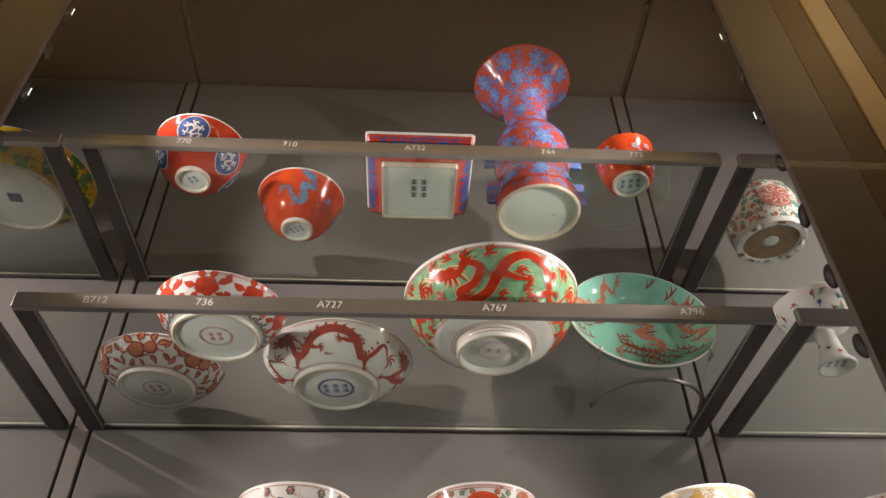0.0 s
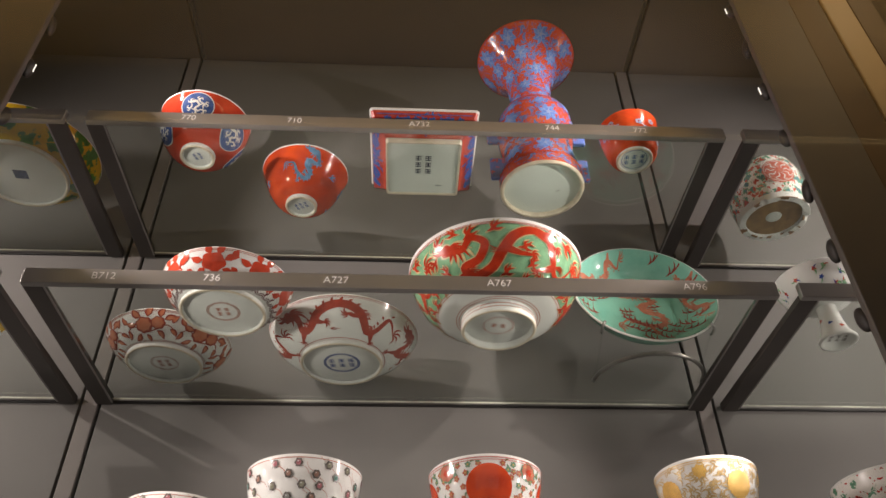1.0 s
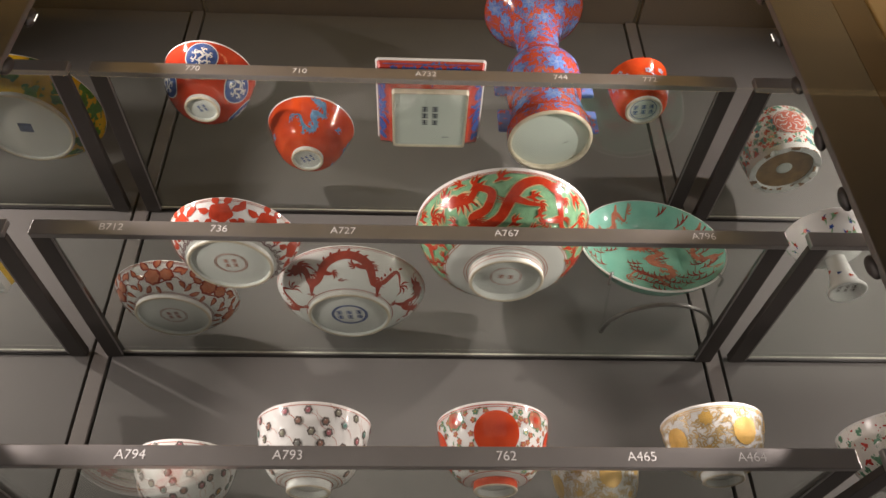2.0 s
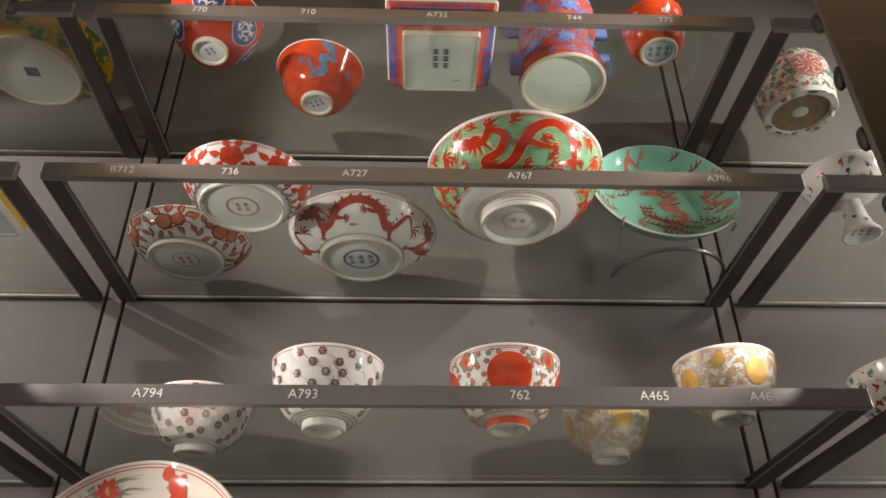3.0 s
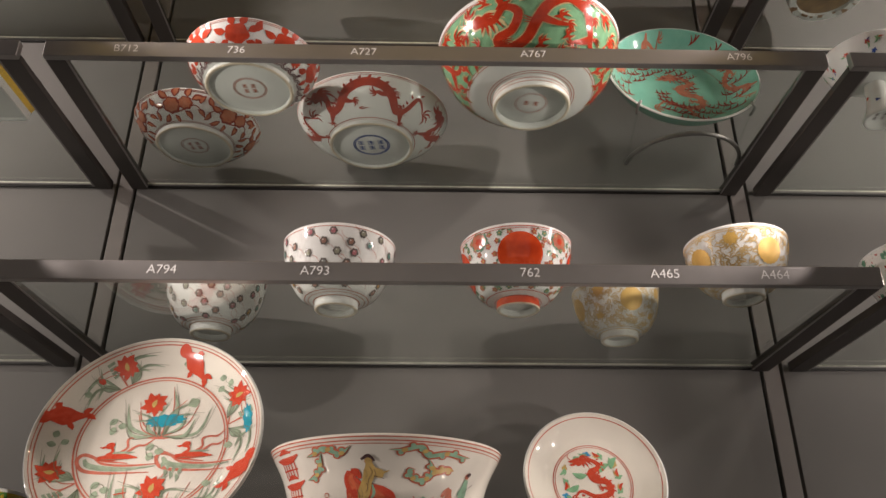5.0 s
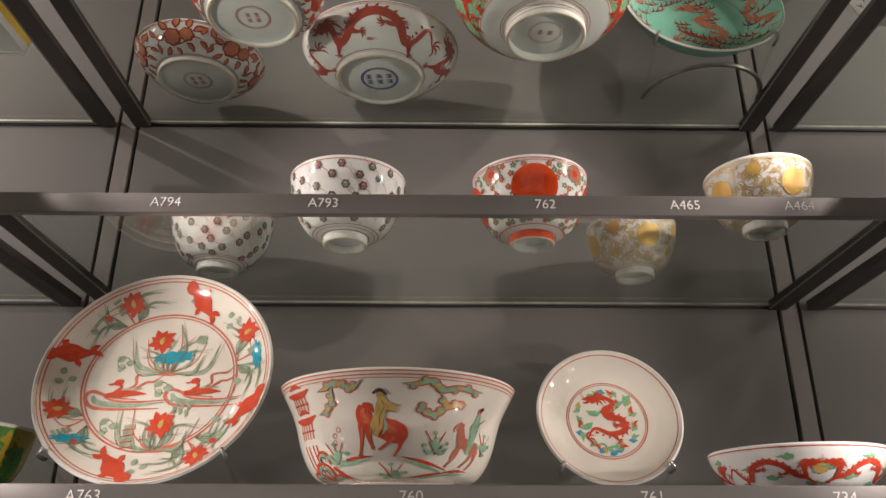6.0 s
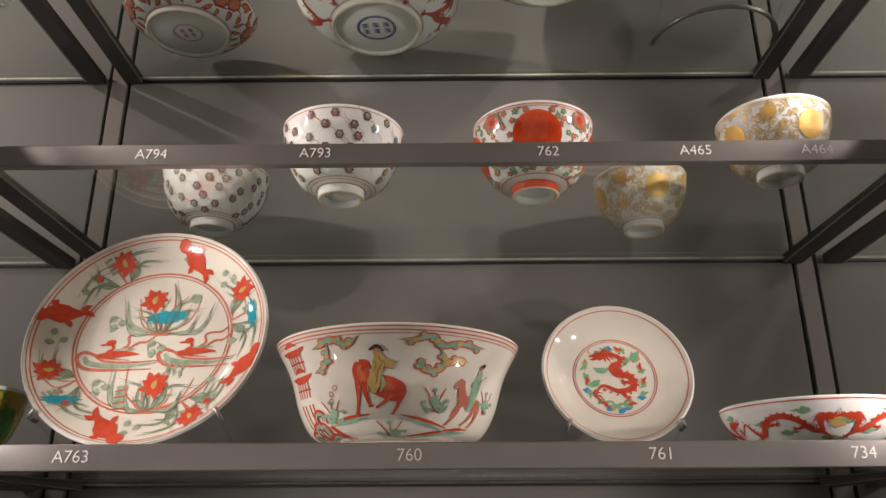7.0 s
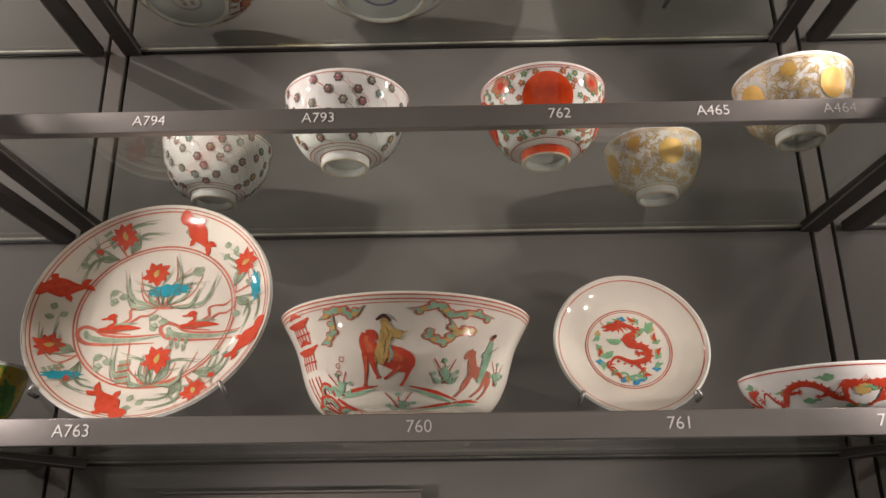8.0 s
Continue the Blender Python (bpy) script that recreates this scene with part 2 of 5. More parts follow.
class Paint:
    """Enamel laid thinly on a pot: strokes and filled shapes, drawn in metres through one of the pot's maps."""

    def __init__(self, off=0.0004):
        self.v, self.f, self.first_off, self.starts, self.count = [], [], off, [], 0

    def next_layer(self):
        """Each stroke lies a hair above the one before it."""
        self.count += 1
        self.off = self.first_off + 0.000012 * (self.count % 30)

    def begin(self):
        """What follows is a motif, and a part, of its own."""
        self.starts.append((len(self.v), len(self.f)))

    def strip(self, f, line, widths):
        self.next_layer()
        n = len(line)
        rows = []
        for i, q in enumerate(line):
            d = line[min(i + 1, n - 1)] - line[max(i - 1, 0)]
            side = Vector((-d.y, d.x, 0)).normalized() * (np.interp(i / (n - 1), np.linspace(0, 1, len(widths)), widths) / 2)
            cols = 3 if max(widths) < 0.008 else 5
            rows.append(len(self.v))
            for k in range(cols):
                p = q + side * (2 * k / (cols - 1) - 1)
                self.v.append(f(p.x, p.y, self.off))
        for a, b in zip(rows, rows[1:]):
            for k in range(cols - 1):
                self.f.append((a + k, a + k + 1, b + k + 1, b + k))

    def stroke(self, f, pts, *widths, per=6):
        self.strip(f, curve_through(pts, per), widths if len(widths) > 1 else (widths[0], widths[0]))

    def leaf(self, f, x, y, ang, length, width, bend=0.15):
        c, s = math.cos(radians(ang)), math.sin(radians(ang))
        at = lambda a, b: (x + a * c - b * s, y + a * s + b * c)
        self.stroke(f, [at(0, 0), at(length * 0.5, length * bend), at(length, 0)], width * 0.15, width, width * 0.8, width * 0.08, per=5)

    def blob(self, f, x, y, rx, ry=None, ang=0, lobes=0, amp=0.0, n=30, phase=0.0):
        ry = ry or rx
        self.next_layer()
        c, s = math.cos(radians(ang)), math.sin(radians(ang))
        first = len(self.v)
        rings = 2 if rx < 0.01 else 4
        self.v.append(f(x, y, self.off))
        for j in range(1, rings + 1):
            for k in range(n):
                t = 6.283185 * k / n
                g = (1 + amp * math.cos(lobes * t + phase)) * j / rings
                a, b = rx * g * math.cos(t), ry * g * math.sin(t)
                self.v.append(f(x + a * c - b * s, y + a * s + b * c, self.off))
        for k in range(n):
            self.f.append((first, first + 1 + k, first + 1 + (k + 1) % n))
            for j in range(rings - 1):
                a, b = first + 1 + j * n, first + 1 + (j + 1) * n
                self.f.append((a + k, b + k, b + (k + 1) % n, a + (k + 1) % n))

    def circle(self, f, x, y, r, w, a0=0, a1=360, ry=None):
        ry = ry or r
        n = max(12, int(abs(a1 - a0) / 5))
        line = [Vector((x + r * math.cos(radians(a0 + (a1 - a0) * i / n)), y + ry * math.sin(radians(a0 + (a1 - a0) * i / n)), 0)) for i in range(n + 1)]
        self.strip(f, line, (w, w))

    def band(self, vessel, v, w):
        """A line right round the outside at the part v of the wall."""
        f = vessel.outside(0, v)
        r = vessel.wall_at(v * vessel.length)[0]
        self.strip(f, [Vector((-math.pi * r + 2 * math.pi * r * i / 96, 0, 0)) for i in range(97)], (w, w))

    def put(self, name, material, parent, label=""):
        cuts = [(0, 0), *self.starts, (len(self.v), len(self.f))]
        for (v0, f0), (v1, f1) in zip(cuts, cuts[1:]):
            if f1 > f0:
                me = bpy.data.meshes.new(name)
                me.from_pydata(self.v[v0:v1], [], [[i - v0 for i in q] for q in self.f[f0:f1]])
                me.materials.append(material)
                me.shade_smooth()
                ob = new(name, me)
                ob.parent = parent
                tagged(ob, label, kind="" if v0 or not self.v[0:v0 + 1] or (v0, f0) in self.starts else "stuff")


def moved(f, x, y, ang=0, flip=1, s=1.0, sy=1.0):
    """The map f, shifted to x, y, turned and scaled."""
    c, q = math.cos(radians(ang)), math.sin(radians(ang))
    return lambda a, b, off: f(x + s * (flip * a * c - b * sy * q), y + s * (flip * a * q + b * sy * c), off)


ARCH = ((-0.88, 0.2), (-0.72, 0.12), (-0.76, -0.16), (-0.56, -0.12), (-0.34, 0.14), (-0.04, 0.26), (0.26, 0.14), (0.48, -0.2), (0.64, -0.12), (0.76, 0.16), (0.98, -0.04))
COIL = ((-0.70, 0.10), (-0.55, 0.05), (-0.43, 0.17), (-0.30, 0.08), (-0.38, -0.10), (-0.56, -0.17), (-0.46, -0.30), (-0.24, -0.22), (-0.12, -0.02), (0.0, 0.17), (0.18, 0.27), (0.36, 0.21), (0.46, 0.0), (0.55, -0.17), (0.68, -0.15), (0.80, 0.08))
RISE = ((-0.30, 0.62), (0.05, 0.66), (0.30, 0.46), (0.0, 0.28), (0.10, 0.06), (0.46, -0.02), (0.52, -0.34), (0.10, -0.46), (-0.34, -0.30), (-0.60, -0.62))


def dragon(p, f, spine=ARCH, thick=1.0, legs=(0.22, 0.36, 0.62, 0.76), spikes=True, girth=0.12, reach=((-0.17, -0.14), (0.17, -0.08), (-0.22, 0.0), (0.12, -0.2))):
    """A long winding dragon about two units long, its head at the first point of the spine."""
    line = curve_through(spine, 6)
    n = len(line) - 1
    p.stroke(f, spine, *[w * thick * girth for w in (0.75, 0.7, 0.85, 1.0, 1.1, 1.1, 1.0, 0.8, 0.5, 0.12)], per=6)
    h, d = line[0], (line[0] - line[2]).normalized()
    ang = math.degrees(math.atan2(d.y, d.x))
    k = girth * thick
    p.blob(f, h.x, h.y, k * 1.0, k * 0.7, ang, 5, 0.12)
    p.leaf(f, h.x + d.x * k * 0.4, h.y + d.y * k * 0.4, ang + 10, k * 1.5, k * 0.5)
    p.leaf(f, h.x + d.x * k * 0.4, h.y + d.y * k * 0.4, ang - 24, k * 1.2, k * 0.4)
    for a, l in ((150, 2.4), (170, 2.9), (132, 2.0), (192, 2.2), (112, 1.4), (215, 1.8)):
        p.leaf(f, h.x, h.y, ang + a, k * l, k * 0.36, 0.2)
    p.stroke(f, ((h.x + d.x * k, h.y + d.y * k), (h.x + d.x * k * 1.9, h.y + k * 0.8), (h.x + d.x * k * 1.6, h.y + k * 1.5)), k * 0.12, k * 0.1, k * 0.03)
    for q, t in enumerate(legs):
        c = line[int(t * n)]
        dx, dy = reach[q % 4]
        p.stroke(f, ((c.x, c.y), (c.x + dx * 0.55, c.y + dy * 0.4 - 0.03), (c.x + dx, c.y + dy)), k * 0.95, k * 0.6, k * 0.32)
        for a in (-65, -25, 15, 55, 160):
            p.leaf(f, c.x + dx, c.y + dy, math.degrees(math.atan2(dy, dx)) + a, k * 0.85, k * 0.24, 0.25)
        for a in (15, 30, 45):
            p.leaf(f, c.x, c.y, (0 if dx < 0 else 180) + a - 30, 0.17, k * 0.14, 0.2)
    e = line[-1]
    for a in (-60, -20, 20, 60):
        p.leaf(f, e.x, e.y, a, k * 1.5, k * 0.3, 0.25)
    if spikes:
        for a, b in zip(line[8:-5:2], line[9:-4:2]):
            d = (b - a).normalized()
            m = Vector((-d.y, d.x, 0)) * k * 0.45
            p.leaf(f, a.x + m.x, a.y + m.y, math.degrees(math.atan2(m.y, m.x)) - 35, k * 0.55, k * 0.3, 0)


def flame(p, f, s, ang=0, flip=1):
    """A forked flame."""
    g = moved(f, 0, 0, ang, flip, s)
    p.stroke(g, ((-1.1, -0.5), (-0.3, -0.25), (0.2, 0.3), (1.2, 0.35)), 0.12, 0.55, 0.45, 0.04)
    p.stroke(g, ((-0.3, -0.25), (0.4, -0.45), (1.1, -0.3)), 0.45, 0.4, 0.04)
    p.stroke(g, ((-0.2, -0.1), (-0.3, 0.5), (0.2, 0.95)), 0.45, 0.35, 0.04)
    p.leaf(g, 0.3, 0.2, 60, 0.8, 0.3)


def flower(red, mid, f, x, y, r, petals=8, phase=0.0):
    for k in range(petals + 1):
        a = 360 * k / (petals + 1) + phase
        red.leaf(f, x, y, a, r * (1.12 if k % 2 else 0.94), r * 0.62, 0.05)
    red.blob(f, x, y, r * 0.52, r * 0.48, 0, petals, 0.1, 24)
    mid.leaf(f, x, y - r * 0.34, 82, r * 0.72, r * 0.40, 0.08)


def sprig(p, f, x, y, ang, length, n=5, width=0.004, spread=70):
    """A fan of bending leaves."""
    for i in range(n):
        a = ang + spread * (i / max(n - 1, 1) - 0.5) * 2
        p.leaf(f, x, y, a, length * (0.7 + 0.4 * random.random()), width, random.choice((-0.32, 0.32)))


def fish(p, f, x, y, ang, s):
    g = moved(f, x, y, ang, 1, s)
    p.blob(g, -0.98, 0.02, 0.36, 0.32, 10, 3, 0.05)
    p.stroke(g, ((-0.80, 0.02), (-0.5, 0.05), (-0.05, 0.05), (0.4, 0.0), (0.9, -0.04)), 0.36, 0.62, 0.98, 0.82, 0.40, 0.16)
    p.leaf(g, 0.72, -0.02, 34, 0.56, 0.30)
    p.leaf(g, 0.72, -0.04, -30, 0.60, 0.30)
    p.leaf(g, -0.35, 0.36, 58, 0.40, 0.30)
    p.leaf(g, -0.05, -0.34, -60, 0.42, 0.28)


def cloud(p, f, x, y, s, flip=1, w=0.2):
    """A curled cloud with a trailing tail."""
    g = moved(f, x, y, 0, flip, s)
    p.stroke(g, ((0.1, 0.0), (0.3, 0.2), (0.05, 0.4), (-0.3, 0.25), (-0.3, -0.15), (0.1, -0.35), (0.6, -0.2), (1.0, 0.1), (1.6, 0.0), (2.2, 0.2)), w * 0.5, w, w, w, w * 0.8, w * 0.1)
    p.stroke(g, ((-0.3, -0.15), (-0.7, -0.1), (-0.8, 0.2), (-0.5, 0.3)), w, w, w * 0.4)


def mark(p, f, s, cols=2, rows=3, ang=0, x=0.0, y=0.0):
    """An unreadable written mark: short bars in columns."""
    g = moved(f, x, y, ang)
    for c in range(cols):
        for r in range(rows):
            cx, cy = (c - (cols - 1) / 2) * s * 1.5, (r - (rows - 1) / 2) * s * 1.35
            for k in range(3):
                p.stroke(g, ((cx - s * 0.45, cy + (k - 1) * s * 0.38), (cx + s * 0.45, cy + (k - 1) * s * 0.38 + s * 0.06 * (r - 1))), s * 0.165, per=2)
            p.stroke(g, ((cx + s * 0.1 * (c - 0.5), cy - s * 0.5), (cx, cy + s * 0.5)), s * 0.165, per=2)

# ---- the case: wall, posts, ceiling, floor, room ----
X0, X1 = -3.2, 3.6
wall_panels = ((X0, -1.690), (-1.649, -0.491), (-0.4495, 0.7105), (0.752, 1.9105), (1.952, X1))
back = structure("wall_north", (X0, WALL_Y + 0.03, 0), (X1, WALL_Y + 0.09, CEIL_Z), M_GAP, "dark backing wall behind grey display panels", "wall")
for a, b in wall_panels:
    part("panel", box((a, WALL_Y, 0), (b, WALL_Y + 0.018, CEIL_Z - 0.012), 0.0015), M_WALL, back, smooth=False)
for x in (-1.6695, -0.4695, 0.7305, 1.9305):
    part("upright", box((x - 0.0143, WALL_Y - 0.004, 0), (x + 0.0143, WALL_Y + 0.02, CEIL_Z - 0.012), 0.001), M_POST, back, "grey slotted upright between panels", smooth=False)
ceil = bmesh.new()
for a, b in wall_panels:
    add_box(ceil, (a + 0.006, STICK_Y - 0.02, CEIL_Z), (b + 0.03, WALL_Y + 0.03, CEIL_Z + 0.02), 0.0015)
tagged(part("ceiling", ceil, M_CEIL, smooth=False), "dark grey ceiling panels of the display case", "ceiling", kind="structure")
structure("ceiling_room", (X0, -3.5, 3.9), (X1, WALL_Y, 3.96), M_ROOM, "dark gallery ceiling", "ceiling")
structure("fascia", (X0, STICK_Y - 0.06, CEIL_Z), (X1, STICK_Y - 0.021, 3.9), M_BROWN, "brown fascia above the display case", "wall")
# Unseen board added so its reflection lays a warm veil on the front glass.
structure("veil_board", (X0, -0.20, 3.84), (X1, STICK_Y - 0.061, 3.898), M_BEIGE, "pale board added overhead for the front glass to reflect", "ceiling")
structure("window_front", (X0, 0.880, 0.55), (X1, 0.888, CEIL_Z + 0.1), M_FRONT, "clear front glass of the display case", "window")
structure("floor", (X0, -3.5, -0.06), (X1, WALL_Y + 0.09, 0), M_FLOOR, "dark gallery floor", "floor")
structure("wall_south", (X0, -3.56, 0), (X1, -3.5, 3.9), M_ROOM, "dim brown gallery wall", "wall")
structure("wall_west", (X0 - 0.06, -3.5, 0), (X0, WALL_Y + 0.09, 3.9), M_ROOM, "dim brown gallery wall", "wall")
structure("wall_east", (X1, -3.5, 0), (X1 + 0.06, WALL_Y + 0.09, 3.9), M_ROOM, "dim brown gallery wall", "wall")
structure("plinth", (X0, 1.0, 0), (X1, WALL_Y, 0.55), M_STICK, "dark plinth at the foot of the display case", "plinth")

# ---- light sticks and the jamb beside them ----


def light_stick(x, side):
    """A vertical stick with small swivel heads on its inner edge. side: 1 for heads to its left."""
    ob = thing("light_stick", pose(x, STICK_Y, 0), "dark grey vertical light stick with small spotlight heads", "display light", "light sticks of the case")
    w = 0.112
    lo, hi = (0, w) if side > 0 else (-w, 0)
    part("stick", box((lo, -0.004, 0.0), (hi, 0.008, CEIL_Z), 0.002), M_STICK, ob, smooth=False)
    for i in range(16):
        z = 1.505 + 0.1182 * i
        bm = bmesh.new()
        bmesh.ops.create_uvsphere(bm, u_segments=20, v_segments=12, radius=1,
                                  matrix=pose(side * 0.003, 0.016, z, 14 * (i % 3) - 14, 0, 0) @ Matrix.Diagonal((0.0078, 0.012, 0.021, 1)))
        head = part("spot_head", bm, M_HEAD, ob)
        if i in (10, 12, 14):
            part("lens", box((-side * 0.0070 - 0.0005, 0.015, z - 0.009), (-side * 0.0070 + 0.0005, 0.0165, z + 0.009), 0.0002), M_LED, head, "narrow lit lens", smooth=False)
    return ob


light_stick(0.742, 1)
light_stick(-0.500, -1)
jamb = thing("case_jamb", pose(0.856, STICK_Y, 0), "brown case jamb with a pale gold trim strip", "door frame", kind="structure")
part("jamb_board", box((0, 0.0, 0), (0.0622, 0.03, 3.41), 0.002), M_BROWN, jamb, smooth=False)
part("trim_strip", box((0.0634, -0.003, 0), (0.1182, 0.03, 3.41), 0.003), M_BEIGE, jamb, "pale gold trim strip", smooth=False)
part("jamb_board", box((0.121, 0.0, 0), (0.1707, 0.03, 3.41), 0.002), M_BROWN, jamb, smooth=False)
part("outer_board", box((0.1715, 0.004, 0), (0.6, 0.03, 3.41), 0.002), M_ROOM, jamb, smooth=False)
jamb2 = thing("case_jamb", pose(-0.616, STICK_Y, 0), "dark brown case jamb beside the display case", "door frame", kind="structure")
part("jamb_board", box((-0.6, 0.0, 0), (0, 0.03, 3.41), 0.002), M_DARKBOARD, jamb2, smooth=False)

# ---- shelves ----


def lettering(text, x, z, size, parent, fy):
    cu = bpy.data.curves.new("lettering", "FONT")
    cu.body, cu.size, cu.align_x, cu.align_y, cu.extrude = text, size, "CENTER", "CENTER", 0.0001
    cu.offset = -0.0001
    tmp = bpy.data.objects.new("lettering", cu)
    me = bpy.data.meshes.new_from_object(tmp)
    bpy.data.objects.remove(tmp)
    me.materials.clear()
    me.materials.append(M_TEXT)
    ob = new("lettering", me)
    ob.parent = parent
    ob.matrix_basis = pose(x, fy - 0.0005, z, 90)
    return tagged(ob, "white printed catalogue number")


def shelf(xl, xr, k, labels=()):
    z, g, fy = BAR_Z[k], GLASS_Z[k], FRONT[k]
    ob = thing("shelf", pose(0, 0, 0), "clear glass shelf in a dark bronze metal frame", "shelf", "shelves of the case")
    bar = part("front_bar", box((xl, fy, z - 0.0145), (xr, fy + 0.012, z + 0.0135), 0.0012), M_BAR, ob, "dark bronze front bar", smooth=False)
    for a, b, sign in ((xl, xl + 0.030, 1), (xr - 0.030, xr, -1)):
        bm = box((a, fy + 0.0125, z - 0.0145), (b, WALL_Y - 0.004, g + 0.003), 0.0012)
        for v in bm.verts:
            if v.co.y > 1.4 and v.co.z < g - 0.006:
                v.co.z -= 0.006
        part("arm", bm, M_ARM_SHADED, ob, smooth=False)
        edge = b if sign > 0 else a
        # Lighter strip standing in for the highlight on the arm's lower inner edge.
        lip = box((min(edge, edge + sign * 0.003), fy + 0.0125, z - 0.0143), (max(edge, edge + sign * 0.003), WALL_Y - 0.012, z - 0.0128), 0.0004)
        for v in lip.verts:
            if v.co.y > 1.4:
                v.co.z -= 0.006
        part("edge_highlight", lip, M_BAR, ob, smooth=False)
    part("glass_pane", box((xl + 0.0305, fy + 0.0125, g - 0.006), (xr - 0.0305, WALL_Y - 0.012, g), 0.0), M_GLASS, ob, "clear glass pane", smooth=False)
    # Thin strip carrying the painted glint of the pane's back edge.
    part("glass_edge_glint", box((xl + 0.0305, WALL_Y - 0.0118, g - 0.006), (xr - 0.0305, WALL_Y - 0.0108, g - 0.0032), 0.0), M_EDGE_GLINT, ob, "rear glass edge with its glint painted pale", smooth=False)
    # Black strip in place of the dark gap behind the pane.
    part("rear_gap_strip", box((xl + 0.0305, WALL_Y - 0.006, g - 0.0105), (xr - 0.0305, WALL_Y - 0.0008, g - 0.0064), 0.0004), M_BLACK, ob, "thin black strip for the shaded gap behind the glass", smooth=False)
    for text, x in labels:
        lettering(text, x, z, 0.0182, bar, fy)
    return ob


LABELS = (
    (("770", -0.274), ("710", -0.082), ("A732", 0.148), ("744", 0.396), ("772", 0.563)),
    (("B712", -0.335), ("736", -0.171), ("A727", 0.020), ("A767", 0.276), ("A796", 0.590)),
    (("A794", -0.228), ("A793", -0.028), ("762", 0.255), ("A465", 0.434), ("A464", 0.581)),
    (("A763", -0.267), ("760", 0.090), ("761", 0.355), ("734", 0.567)),
)
for k in range(4):
    shelf(BAY_L, BAY_R, k, LABELS[k])
    shelf(0.762, 1.925, k)
    shelf(-1.657, -0.4955, k)

# ---- pots, shelf by shelf ----
G1, G2, G3, G4 = GLASS_Z
BOWL = ((0, 0), (0.42, 0.09), (0.74, 0.36), (0.91, 0.68), (1, 1))
FLARE = ((0, 0), (0.38, 0.10), (0.66, 0.38), (0.83, 0.70), (1, 1))
DISH = ((0, 0), (0.34, 0.16), (0.68, 0.46), (0.88, 0.76), (1, 1))
SAUCER = ((0, 0), (0.4, 0.2), (0.75, 0.5), (0.92, 0.78), (1, 1))

M_RED = mat("red_enamel", (0.66, 0.082, 0.018), 0.08, colour2=(0.40, 0.038, 0.012), scale=24, bump=0.1, bump_scale=50)
M_CRIMSON = mat("crimson_enamel", (0.52, 0.062, 0.028), 0.08, colour2=(0.36, 0.035, 0.016), scale=22, bump=0.1, bump_scale=50)
M_IRON = mat("iron_red", (0.54, 0.07, 0.035), 0.12, vary=0.3, scale=90)
M_BLUE = mat("cobalt_blue", (0.05, 0.10, 0.36), 0.16, vary=0.4, scale=120)
M_GREEN = mat("green_enamel", (0.22, 0.44, 0.25), 0.1, vary=0.3, scale=90)
M_DGREEN = mat("soft_green_enamel", (0.17, 0.30, 0.19), 0.1, vary=0.3, scale=90)
M_TURQ = mat("turquoise_enamel", (0.03, 0.32, 0.42), 0.1, vary=0.3, scale=90)
M_TEAL = mat("teal_glaze", (0.22, 0.47, 0.37), 0.12, colour2=(0.15, 0.38, 0.30), scale=26, bump=0.1, bump_scale=60)
M_YELLOW = mat("yellow_glaze", (0.62, 0.40, 0.02), 0.15, vary=0.15, scale=14)
M_OCHRE = mat("ochre_enamel", (0.55, 0.38, 0.13), 0.2, vary=0.3, scale=80)
M_GOLD = mat("gilding", (0.70, 0.45, 0.12), 0.42, 0.25, vary=0.3, scale=70)
M_PINK = mat("pale_red_enamel", (0.50, 0.17, 0.11), 0.12, vary=0.3, scale=90)
M_DARK = mat("dark_line", (0.06, 0.03, 0.03), 0.3)

p770 = Vessel("bowl", pose(-0.2765, 1.29, G1), "red porcelain bowl with blue and white round medallions", "bowl", 0.0879, 0.0959, 0.0327, 0.0100, BOWL, M_CRIMSON, M_WHITE, group="bowls on glass shelves")
p710 = Vessel("bowl", pose(-0.091, 1.426, G1), "orange-red porcelain bowl with a blue dragon", "bowl", 0.0912, 0.0948, 0.0324, 0.0100, FLARE, M_RED, M_WHITE, group="bowls on glass shelves")
p772 = Vessel("cup", pose(0.57, 1.267, G1), "small red porcelain cup with pale blue flowers", "cup", 0.0593, 0.0866, 0.0353, 0.0060, BOWL, M_RED, M_WHITE, rim=M_RED, group="bowls on glass shelves")
pB712 = Vessel("dish", pose(-0.303, 1.461, G2), "white porcelain dish with iron-red fruit sprays", "dish", 0.1109, 0.0491, 0.0675, 0.0100, DISH, M_WHITE, M_WHITE)
p736 = Vessel("dish", pose(-0.169, 1.2915, G2), "white porcelain dish with red fish and waves", "dish", 0.1069, 0.0563, 0.0696, 0.0080, DISH, M_WHITE, M_WHITE)
pA727 = Vessel("dish", pose(0.016, 1.452, G2), "white porcelain dish with iron-red dragons", "dish", 0.1374, 0.0615, 0.0747, 0.0100, DISH, M_WHITE, M_WHITE)
pA767 = Vessel("large_bowl", pose(0.289, 1.3295, G2), "large bowl with red dragons on green ground", "bowl", 0.1543, 0.1226, 0.0638, 0.0221, BOWL, M_GREEN, M_WHITE, recess=0.013)
pA793 = Vessel("bowl", pose(-0.0143, 1.3397, G3), "white bowl dotted with small coloured florets", "bowl", 0.0847, 0.1016, 0.0318, 0.0122, BOWL, M_WHITE, M_WHITE, group="floret bowls", recess=0.010)
pA794 = Vessel("bowl", pose(-0.227, 1.4553, G3), "white bowl dotted with small coloured florets", "bowl", 0.0809, 0.0922, 0.0319, 0.0122, BOWL, M_WHITE, M_WHITE, group="floret bowls", recess=0.010)
